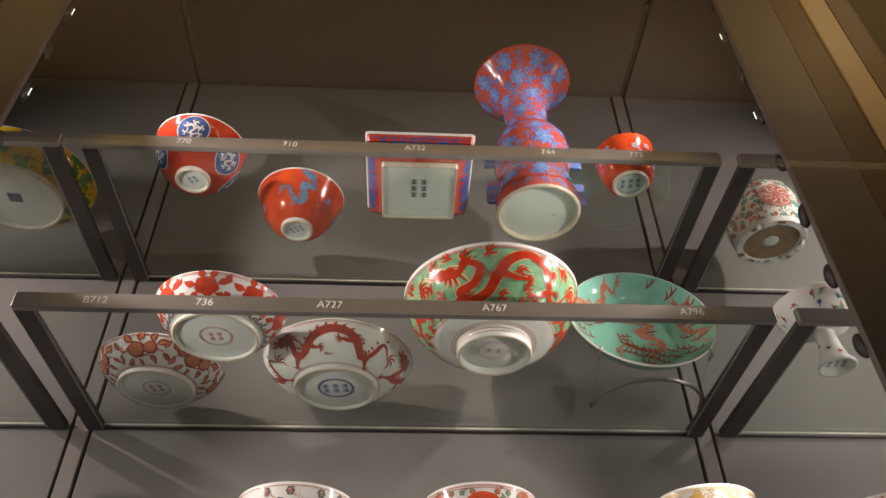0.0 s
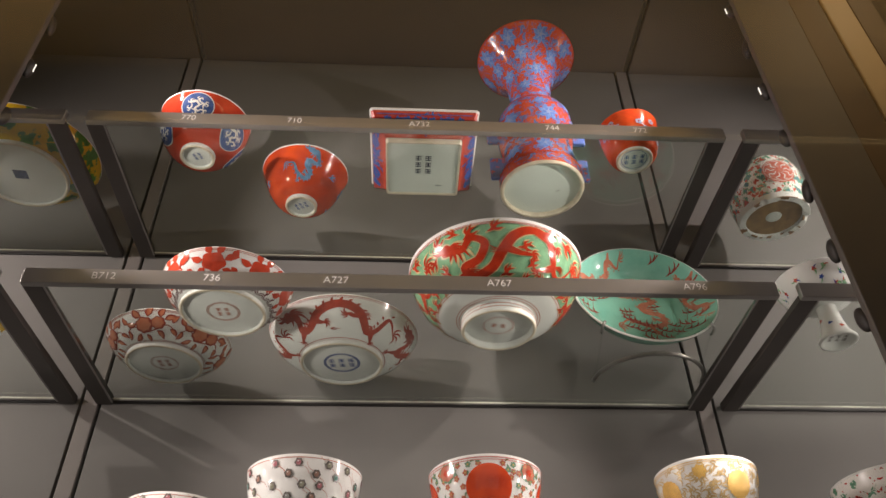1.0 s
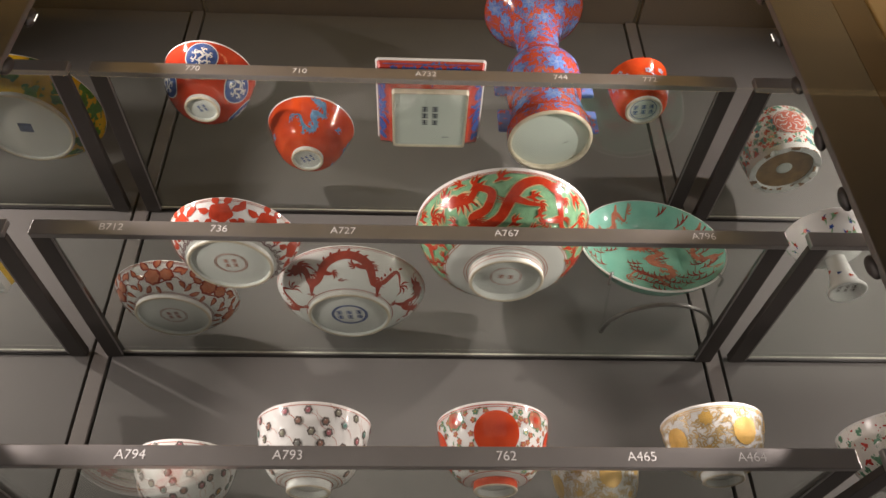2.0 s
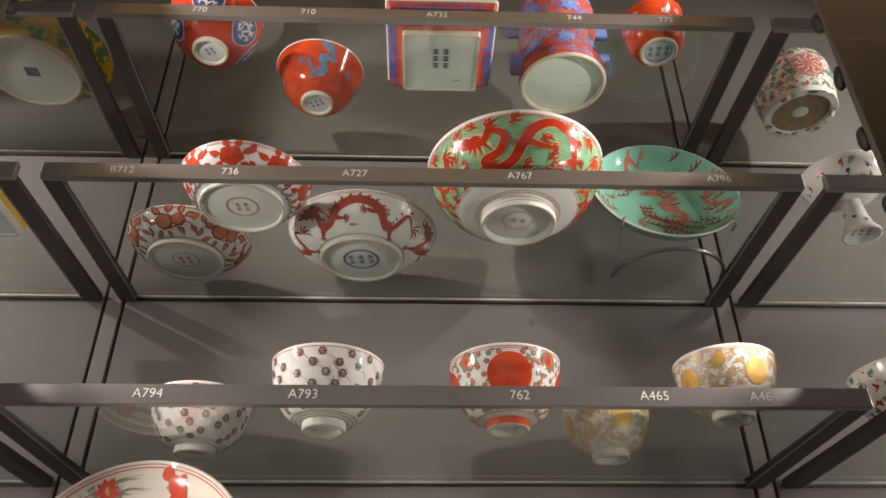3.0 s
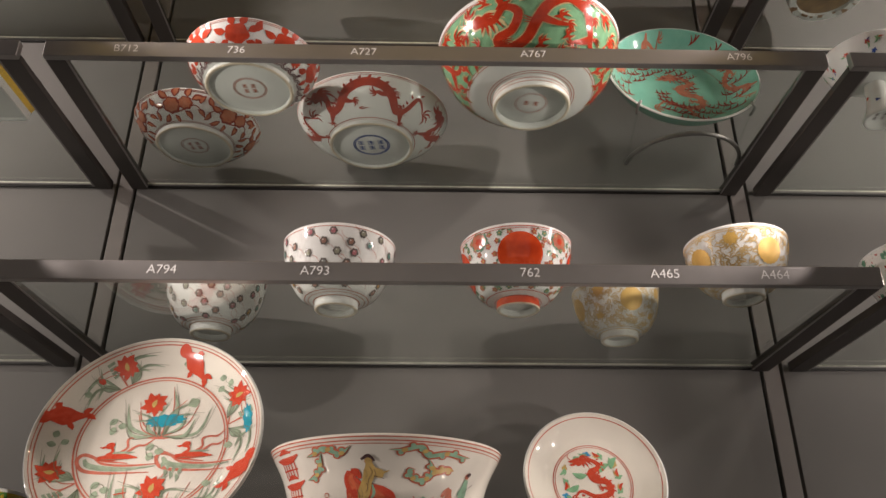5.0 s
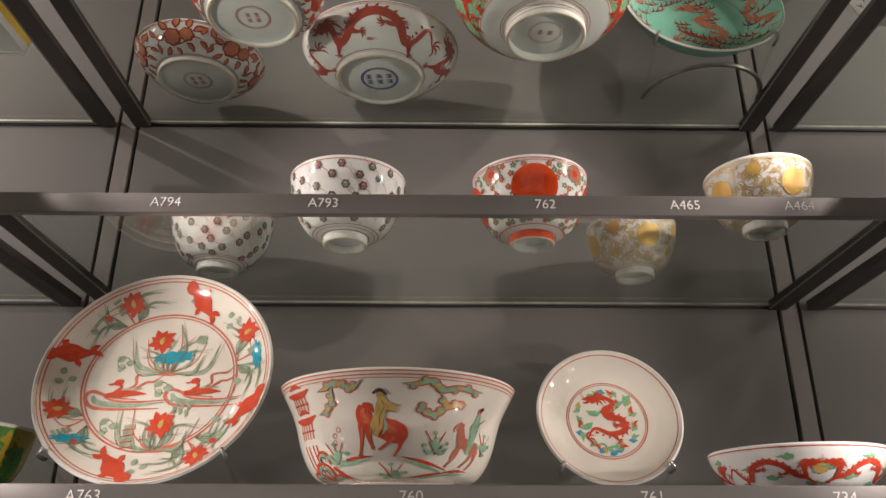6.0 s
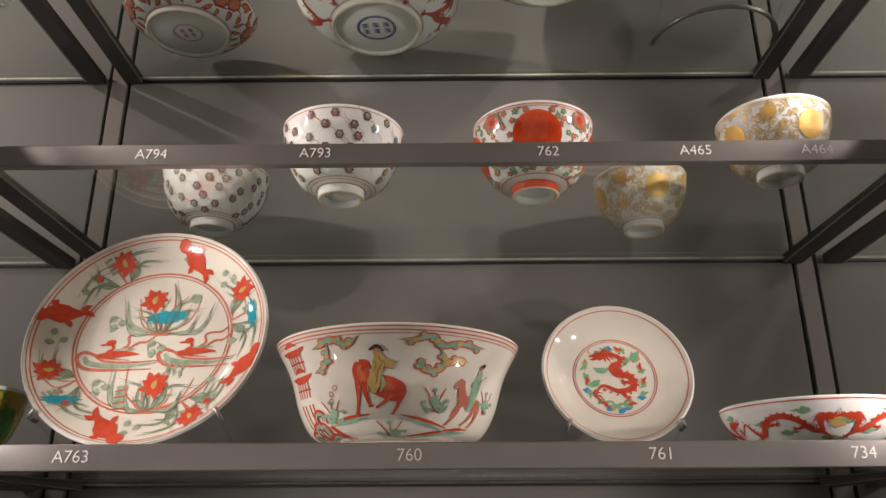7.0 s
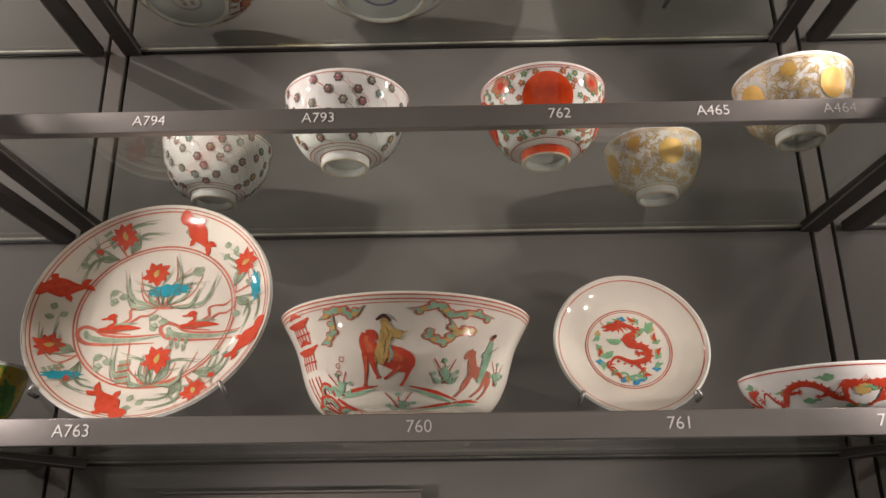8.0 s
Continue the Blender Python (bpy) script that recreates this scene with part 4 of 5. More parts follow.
pk.blob(f, -0.0159, 0.0462, 0.0046, 0.0050)
line.begin()
for k, (x, y) in enumerate(((-0.020, 0.036), (-0.010, 0.036), (-0.019, 0.020), (-0.025, 0.012), (-0.020, 0.004))):
    line.stroke(f, ((x, y), (x + 0.002, y - 0.006), (x - 0.001, y - 0.012)), 0.00045, 0.0003)
line.stroke(f, ((-0.0185, 0.0470), (-0.0172, 0.0468)), 0.0007, per=2)
line.stroke(f, ((-0.0150, 0.0468), (-0.0138, 0.0466)), 0.0007, per=2)
line.stroke(f, ((-0.024, 0.0485), (-0.0159, 0.053), (-0.009, 0.0465)), 0.003, 0.0046, 0.002)
line.stroke(f, ((-0.015, 0.040), (-0.012, 0.032), (-0.016, 0.024), (-0.018, 0.010)), 0.0006)
line.stroke(f, ((-0.010, 0.028), (-0.004, 0.027), (0.002, 0.025)), 0.0006)
line.stroke(f, ((-0.030, 0.012), (-0.027, 0.004), (-0.028, -0.003)), 0.0006)
grn.begin()
grn.stroke(f, ((-0.012, 0.018), (-0.010, 0.008), (-0.014, 0.0)), 0.002, 0.004, 0.002)
pk.begin()
pk.stroke(f, ((0.085, -0.003), (0.100, -0.009), (0.116, -0.012), (0.122, -0.014)), 0.010, 0.015, 0.015, 0.008)
pk.stroke(f, ((0.088, -0.004), (0.085, 0.009), (0.086, 0.017)), 0.014, 0.010, 0.007)
pk.stroke(f, ((0.086, 0.016), (0.079, 0.012), (0.075, 0.006)), 0.007, 0.006, 0.004)
legs_of(pk, f, (((0.086, -0.006), (0.084, -0.022), (0.073, -0.0368)), ((0.091, -0.008), (0.080, -0.020), (0.078, -0.026)), ((0.114, -0.012), (0.108, -0.026), (0.098, -0.036)), ((0.120, -0.014), (0.119, -0.028), (0.113, -0.038))))
grn.begin()
grn.stroke(f, ((0.1113, 0.031), (0.109, 0.016), (0.105, -0.003), (0.1015, -0.019)), 0.006, 0.012, 0.011, 0.006)
grn.stroke(f, ((0.108, 0.020), (0.102, 0.014), (0.101, 0.010)), 0.005, 0.005, 0.004)
pk.begin()
pk.blob(f, 0.1105, 0.0345, 0.0034, 0.0038)
line.begin()
line.blob(f, 0.1125, 0.0375, 0.0034, 0.0026, 30)
line.stroke(f, ((0.107, 0.014), (0.118, 0.022), (0.124, 0.026)), 0.0008)


def cloud_bank(u, way, inner):
    """A bank of curled cloud: red edge, coloured heart, scalloped by small lobes."""
    f = p760.outside(u, 0.50)
    rose.begin()
    inner.begin()
    rose.stroke(f, way, 0.001, 0.0082, 0.0094, 0.0090, 0.0080, 0.001)
    inner.stroke(f, way, 0.0004, 0.0044, 0.0050, 0.0048, 0.0040, 0.0004)
    pts = curve_through(way, 4)
    for i, q in enumerate(pts[3:-3:3]):
        d = (pts[i * 3 + 4] - pts[i * 3 + 2]).normalized()
        s = 1 if i % 2 else -1
        x, y = q.x - d.y * s * 0.0034, q.y + d.x * s * 0.0034
        rose.blob(f, x, y, 0.0050, 0.0042, n=16)
        inner.blob(f, x, y, 0.0029, 0.0024, n=14)
    och.begin()
    for q in pts[4:-4:6]:
        och.blob(f, q.x, q.y, 0.0036, 0.0026, 20, n=14)


ROW = ((0.0075, 0.0606), (0.0226, 0.0606), (0.041, 0.0655), (0.0494, 0.0546), (0.0711, 0.0594), (0.09, 0.0575), (0.1046, 0.0583))
HOOK = ((0.0494, 0.0526), (0.0570, 0.0400), (0.0560, 0.0300), (0.046, 0.0245), (0.035, 0.026), (0.0293, 0.0357), (0.0370, 0.0370))
SPUR = ((0.0520, 0.0420), (0.0640, 0.0360), (0.0760, 0.0400), (0.0860, 0.0390))
LEFT = ((-0.0343, 0.0662), (-0.0450, 0.0570), (-0.0550, 0.0595), (-0.0661, 0.0651), (-0.0780, 0.0590), (-0.0912, 0.0560))
DROP = ((-0.0700, 0.0600), (-0.0745, 0.0447), (-0.0780, 0.0360), (-0.0860, 0.0300), (-0.0979, 0.0275))
for u, way, inner in ((1, ROW, grn), (1, HOOK, grn), (1, SPUR, och), (1, LEFT, grn), (1, DROP, grn), (100, ROW, grn), (100, HOOK, grn), (190, LEFT, grn), (190, DROP, och), (220, ROW, grn)):
    cloud_bank(u, way, inner)
f = p760.outside(-56, 0.64)
red.begin()
for k in range(2):
    y = 0.034 - k * 0.034
    red.stroke(f, ((-0.026, y + 0.004), (-0.010, y + 0.001), (0.010, y + 0.001), (0.026, y + 0.006)), 0.002, 0.009, 0.009, 0.002)
    red.stroke(f, ((-0.014, y + 0.010), (0, y + 0.013), (0.014, y + 0.010)), 0.002, 0.007, 0.002)
    for x in (-0.014, -0.007, 0.0, 0.007, 0.014):
        red.stroke(f, ((x, y), (x, y - 0.022)), 0.0022, per=3)
    red.stroke(f, ((-0.018, y - 0.012), (0.018, y - 0.012)), 0.002, per=3)
for x in (-0.014, -0.004, 0.008, 0.016):
    red.stroke(f, ((x, -0.03), (x + 0.006, -0.085)), 0.0026, 0.0034)
for u, v, r in ((-50, 0.20, 0.016), (-40, 0.10, 0.013), (-60, 0.14, 0.014), (-46, 0.32, 0.011)):
    f = p760.outside(u, v)
    red.begin()
    red.circle(f, 0, 0, r, 0.0036, -30, 210)
    grn.begin()
    grn.circle(f, 0, 0, r * 0.7, 0.003, -20, 200)
    line.begin()
    line.circle(f, 0, 0, r * 0.45, 0.0014, -20, 200)
red.begin()
red.stroke(p760.outside(-33, 0.16), ((-0.012, 0.016), (0, 0.0), (0.012, -0.012)), 0.004, 0.007, 0.002)
for u, dx, dy, v in ((-24, 0.026, 0.004, 0.31), (20, 0.03, -0.008, 0.28), (24, 0.040, 0.012, 0.17), (42, 0.02, 0.002, 0.22)):
    f = p760.outside(u, v)
    red.begin()
    red.stroke(f, ((-dx, -dy), (0, 0.001), (dx, dy)), 0.001, 0.0046, 0.001)
    grn.begin()
    grn.stroke(f, ((-dx, -dy - 0.004), (0, -0.004), (dx * 0.9, dy - 0.004)), 0.001, 0.005, 0.001)
for u, v in ((-34, 0.30), (24, 0.38), (0, 0.13), (60, 0.4)):
    f = p760.outside(u, v)
    grn.begin()
    sprig(grn, f, 0, 0, 90, 0.016, 6, 0.005, 70)
    for k in range(4):
        grn.blob(f, 0.014 * math.cos(k * 1.7), 0.010 + 0.012 * math.sin(k * 1.7), 0.0026, n=10)
    red.begin()
    for a in (60, 95, 130):
        red.stroke(f, ((0, -0.004), (0.010 * math.cos(radians(a)), 0.012), (0.022 * math.cos(radians(a)), 0.024)), 0.0018, 0.001)
f = p760.outside(-33, 0.50)
rose.begin()
for x, y in ((0, 0), (0.006, 0.007), (-0.001, -0.008)):
    rose.circle(f, x, y, 0.0028, 0.0009)
done(p760, ("rose_edge", rose, mat("rose_edge", (0.58, 0.16, 0.10), 0.12, vary=0.35, scale=140), "rose line or cloud edge"), ("red_shading", core, mat("lighter_red", (0.66, 0.15, 0.07), 0.12, vary=0.4, scale=150), "lighter red modelling on the horse"), ("red_motif", red, mat("scene_red", (0.52, 0.075, 0.04), 0.12, colour2=(0.42, 0.045, 0.022), scale=130), "red horse, pavilion or cloud edge"), ("green_motif", grn, mat("pale_green", (0.28, 0.46, 0.32), 0.1, vary=0.4, scale=90), "green cloud, robe or plant"), ("ochre_motif", och, M_OCHRE, "ochre robe or cloud"), ("pale_horse", pk, M_PINK, "pale red horse"), ("dark_line", line, M_DARK, "thin dark outline"))

# shallow dish with red dragons
red, grn, yel = Paint(0.0006), Paint(0.0005), Paint(0.0005)
for u, fl in ((-46, -1), (28, 1), (105, 1), (180, 1), (-115, -1)):
    red.begin()
    dragon(red, moved(p734.outside(u, 0.54), 0, 0, 0, fl, 0.055, 0.9), ARCH, 1.0)
for i in range(26):
    grn.begin()
    cloud(grn, p734.outside(-85 + i * 13.8, (0.80, 0.28, 0.62, 0.42)[i % 4]), 0, 0, 0.0062, 1 if i % 2 else -1, 0.65)
yel.blob(p734.outside(-10, 0.6), 0, 0, 0.009, 0.008, 0, 8, 0.12)
for v in (0.965, 0.02):
    red.begin()
    red.band(p734, v, 0.0012)
done(p734, ("red_motif", red, mat("bright_red", (0.50, 0.06, 0.03), 0.12, colour2=(0.42, 0.045, 0.022), scale=130), "red dragon or line"), ("green_cloud", grn, M_GREEN, "green cloud"), ("yellow_pearl", yel, M_OCHRE, "yellow flaming pearl"))

# large dish with flowers, fish and ducks
red, grn, tur, mid, line, rose = Paint(0.0010), Paint(0.0006), Paint(0.0010), Paint(0.0015), Paint(0.0010), Paint(0.0005)
f = pA763.well()
for r, w in ((0.1535, 0.0022), (0.1492, 0.0015), (0.1047, 0.0025), (0.1005, 0.0016)):
    rose.begin()
    rose.circle(f, 0, 0, r, w)


def ribbon(x0, y0, x1, y1, bend, w, g, stem=False):
    """A bending leaf from one spot to another, with a dark edge and a whip-like tip."""
    dx, dy, bend = x1 - x0, y1 - y0, bend * 1.5
    way = ((x0, y0), (x0 + dx * 0.5 - dy * bend, y0 + dy * 0.5 + dx * bend), (x1, y1))
    if stem:
        rose.begin()
        rose.stroke(g, way, 0.0019, 0.0016, 0.0009)
        return
    grn.begin()
    line.begin()
    grn.stroke(g, way, w * 0.26, w * 0.66, w * 0.60, w * 0.05)
    edge = ((x0, y0), (x0 + dx * 0.5 - dy * bend * 1.16, y0 + dy * 0.5 + dx * bend * 1.16 - w * 0.3), (x1 + dx * 0.12, y1 + dy * 0.12))
    line.stroke(g, edge, 0.0006, 0.0009, 0.0004)


def along(turn):
    """The border as a strip: metres round it and out from its inner ring."""
    def g(a, b, off):
        r, t = 0.105 + b, radians(turn) - a / 0.128
        return f(r * math.cos(t), r * math.sin(t), off)
    return g


for turn, fx, fy in ((123, 0.012, 0.026), (17, -0.034, 0.028), (215, 0.030, 0.026), (303, 0.000, 0.030)):
    g = along(turn)
    for p in (red, mid, grn, line):
        p.begin()
    for x1, y1, bend, w in ((-0.060, 0.022, -0.22, 0.0075), (-0.048, 0.008, -0.20, 0.0070), (-0.030, 0.034, 0.18, 0.0065), (0.056, 0.032, 0.22, 0.0075), (0.044, 0.012, 0.22, 0.0070), (0.030, 0.026, -0.15, 0.0060), (-0.070, 0.010, -0.14, 0.0065), (0.066, 0.016, 0.14, 0.0065), (-0.018, 0.040, 0.2, 0.0055), (0.020, 0.040, -0.2, 0.0055)):
        ribbon(0.010 * (1 if x1 > 0 else -1), 0.001, x1, y1, bend, w, g)
    for x1, y1, bend in ((fx, fy, 0.1), (-0.022, 0.026, -0.2), (0.022, 0.034, 0.2), (-0.036, 0.030, -0.25)):
        ribbon(0.002, 0.001, x1, y1, bend, 0, g, True)
    flower(red, mid, g, fx, fy, 0.0165, 8, turn)
    red.begin()
    red.blob(g, -0.026, 0.024, 0.004, 0.005, 30)
    grn.begin()
    for k in range(4):
        grn.stroke(g, ((-0.010, 0.020 + 0.0055 * k), (0.000, 0.0215 + 0.0055 * k)), 0.0042, 0.0036, per=3)
for x, y, a, s in ((0.0395, 0.1197, -50, 0.027), (-0.1238, 0.0352, 17, 0.028), (0.1285, -0.0453, -130, 0.027), (-0.0301, -0.1258, 138, 0.028)):
    red.begin()
    fish(red, f, x, y, a, s)
for x, y, a in ((0.131, 0.0332, 100), (-0.0944, -0.0896, 8)):
    tur.begin()
    grn.begin()
    tur.blob(f, x, y, 0.021, 0.0068, a, 9, 0.16)
for a, n in ((78, 1), (46, 3), (146, 1), (-28, 2), (-90, 3), (180, 3), (-40, 1)):
    x, y = 0.127 * math.cos(radians(a)), 0.127 * math.sin(radians(a))
    for k in range(n):
        grn.begin()
        grn.blob(f, x + 0.009 * math.cos(k * 2.1 + a) * (n > 1), y + 0.009 * math.sin(k * 2.1 + a) * (n > 1), 0.0052, 0.0042, 40 * k, 4, 0.08, n=16)
# the two plants of the middle
for bx, by, fx, fy, tips in (
        (0.008, 0.010, -0.010, 0.0614, ((-0.056, 0.052, 0.15), (-0.052, 0.032, 0.2), (0.006, 0.076, -0.12), (0.040, 0.056, 0.15), (0.066, 0.048, -0.2), (0.046, 0.030, -0.2), (-0.020, 0.034, 0.15))),
        (0.012, -0.102, 0.0154, -0.0654, ((-0.052, 0.058, 0.2), (-0.030, 0.020, 0.2), (0.040, 0.030, -0.2), (0.076, 0.044, -0.22), (0.022, 0.056, 0.15), (-0.014, 0.040, 0.12)))):
    for p in (red, mid, grn, line):
        p.begin()
    for x, y, bend in tips:
        ribbon(bx + x * 0.12, by, bx + x, by + y, bend, 0.0070, f)
        ribbon(bx + x * 0.10, by + 0.002, bx + x * 0.78, by + y * 0.72, -bend, 0.0056, f)
        ribbon(bx + x * 0.06, by, bx + x * 0.7, by + y * 1.05, bend * 0.6, 0, f, True)
    flower(red, mid, f, fx, fy, 0.0185, 8, fx)
    rose.begin()
    rose.stroke(f, ((bx - 0.020, by - 0.002), (bx + 0.008, by - 0.001), (bx + 0.036, by + 0.004)), 0.001, 0.0048, 0.001)
tur.begin()
tur.blob(f, 0.0120, 0.0352, 0.027, 0.0095, 6, 11, 0.15)
grn.begin()
grn.blob(f, 0.046, 0.064, 0.008, 0.0075, 30, 4, 0.12)
for k in range(4):
    grn.begin()
    grn.stroke(f, ((-0.032, -0.070 - 0.0085 * k), (-0.018, -0.067 - 0.0085 * k)), 0.0066, 0.0056, per=3)
    red.begin()
    red.stroke(f, ((-0.033, -0.0745 - 0.0085 * k), (-0.017, -0.0715 - 0.0085 * k)), 0.0015, per=3)
for k in range(7):
    grn.begin()
    grn.leaf(f, 0.022 + 0.0042 * k, -0.036 - 0.0016 * k, 70 - 150 * (k % 2), 0.012, 0.0052)
# ducks on the water
for x, y, s_ in ((-0.0515, -0.0211, 1 / 2350), (0.0529, -0.0171, 1 / 2500)):
    g = moved(f, x, y, 0, 1, s_)
    for p in (red, grn, line):
        p.begin()
    rose.begin()
    rose.stroke(g, ((60, -20), (-20, -12), (-84, 8), (-104, -14), (-76, -46), (0, -54), (136, -50)), 3, 9, 12, 12, 12, 9, 3)
    rose.stroke(g, ((-60, 2), (-20, -22), (60, -28), (160, -20)), 4, 8, 8, 3)
    grn.stroke(g, ((150, -28), (60, -40), (-20, -38), (-66, -28), (-82, -8)), 3, 12, 18, 18, 10)
    red.begin()
    red.stroke(g, ((-40, -6), (0, -2), (44, 2), (86, 0)), 14, 26, 20, 4)
    red.blob(g, -10, 40, 15, 11, 20)
    red.leaf(g, -20, 38, 190, 24, 8)
    red.stroke(g, ((-4, 34), (2, 20), (-14, 4)), 9, 9, 14)
    rose.begin()
    rose.stroke(g, ((22, 12), (46, 34), (42, 62), (66, 72), (92, 74), (118, 98)), 11, 8, 8, 7, 8, 2)
    rose.stroke(g, ((42, 12), (76, 40), (102, 44), (132, 70)), 9, 8, 7, 2)
    grn.begin()
    grn.stroke(g, ((-20, 4), (24, 14), (74, 18)), 5, 12, 3)
    line.begin()
    line.stroke(g, ((-30, -10), (10, -8), (60, -6)), 2, 3, 1)
for x, y, n in ((-0.0560, 0.026, 3), (0.004, -0.012, 3), (-0.056, -0.068, 3), (0.098, -0.002, 1), (0.078, -0.058, 1)):
    for k in range(n):
        grn.begin()
        grn.blob(f, x + 0.009 * math.cos(k * 2.2), y + 0.008 * math.sin(k * 2.2), 0.0062, 0.0048, 40 * k, 4, 0.06, n=14)
    if n > 1:
        line.begin()
        line.circle(f, x, y, 0.0085, 0.0008, 20, 300)
done(pA763, ("rose_line", rose, mat("rose_line", (0.60, 0.19, 0.13), 0.12, vary=0.35, scale=140), "soft rose ring, stem or ribbon"), ("red_motif", red, mat("tomato_red", (0.56, 0.085, 0.045), 0.12, colour2=(0.46, 0.05, 0.025), scale=130), "red flower, fish, duck or ring"), ("green_spray", grn, mat("leaf_green", (0.37, 0.46, 0.33), 0.1, vary=0.5, scale=90), "grey-green leaf"), ("turquoise_lotus", tur, M_TURQ, "turquoise lotus leaf"), ("flower_heart", mid, M_OCHRE, "yellow flower heart"), ("dark_stem", line, mat("grey_green_line", (0.13, 0.14, 0.09), 0.3), "thin dark stems"))

# dish with a dragon in the well
red, grn, tur, yel = Paint(0.0006), Paint(0.0005), Paint(0.0005), Paint(0.0005)
f = p761.well()
for r, w in ((0.1035, 0.0012), (0.0995, 0.0010), (0.0600, 0.0012), (0.0570, 0.0009)):
    red.begin()
    red.circle(f, 0, 0, r, w)
red.begin()
dragon(red, moved(f, -0.002, 0.002, 0, 1, 0.051), RISE, 1.5)
for i in range(13):
    a = i * 27.7 + 12
    x, y = (0.047 if i % 2 else 0.041) * math.cos(radians(a)), 0.046 * math.sin(radians(a))
    for p in (red, grn, yel, tur):
        p.begin()
    (grn, yel, grn, tur)[i % 4].blob(f, x, y, 0.0056, 0.0036, a * 1.7, 4, 0.2)
    (red, grn)[i % 2].begin()
    (red, grn)[i % 2].leaf(f, x, y, a + 80, 0.014, 0.005)
    (yel, grn)[i % 2].leaf(f, x, y, a + 110, 0.012, 0.0035)
for x, y in ((-0.012, -0.043), (0.004, -0.047), (0.014, -0.042)):
    tur.blob(f, x, y - 0.004, 0.006, 0.004, 30)
    grn.circle(f, x, y, 0.006, 0.003, 0, 200)
for x, y, a in ((-0.008, 0.012, 172), (0.012, 0.016, 40), (-0.022, -0.004, 200), (0.030, 0.022, 60)):
    grn.begin()
    grn.leaf(f, x, y, a, 0.022, 0.010)
done(p761, ("red_motif", red, M_IRON, "red dragon, cloud or ring"), ("green_motif", grn, M_GREEN, "green plant or wave"), ("blue_rock", tur, mat("sky_blue", (0.05, 0.28, 0.5), 0.18, vary=0.3, scale=90), "blue rock"), ("yellow_cloud", yel, M_OCHRE, "yellow cloud"))

# teal dish with pale red dragons
red, ink, white = Paint(0.0006), Paint(0.0005), Paint(0.0004)
f = pA796.well()
red.begin()
dragon(red, moved(f, 0.002, -0.012, -8, 1, 0.078), RISE, 1.25)
for a in (8, 128, 248):
    x, y = 0.110 * math.cos(radians(a)), 0.110 * math.sin(radians(a))
    red.begin()
    dragon(red, moved(f, x, y, a + 90, -1, 0.062, 0.8), ARCH, 1.2)
for i in range(46):
    a, r = i * 137.5, 0.025 + 0.11 * ((i * 0.7549) % 1)
    x, y = r * math.cos(radians(a)), r * math.sin(radians(a))
    g = moved(f, x, y, 25 * math.sin(i * 2.4), 1 if i % 2 else -1, 0.0108 + 0.004 * (i % 3) / 2)
    for k in range(3):
        ink.stroke(g, ((-0.9 + k * 0.7, -0.3), (-0.5 + k * 0.7, 0.0), (-0.4 + k * 0.7, 0.7)), 0.3, 0.22, 0.05)
    ink.stroke(g, ((-1.2, -0.2), (0, -0.35), (1.3, -0.1)), 0.1, 0.26, 0.08)
white.circle(f, 0, 0, 0.1415, 0.0045)
ink.circle(f, 0, 0, 0.092, 0.0009)
done(pA796, ("red_dragon", red, mat("salmon_red", (0.50, 0.19, 0.12), 0.12, vary=0.4, scale=90), "pale red dragon"), ("cloudwork", ink, mat("dark_red_line", (0.22, 0.04, 0.03), 0.25), "small dark red clouds"), ("white_rim", white, M_WHITE, "white rim"))

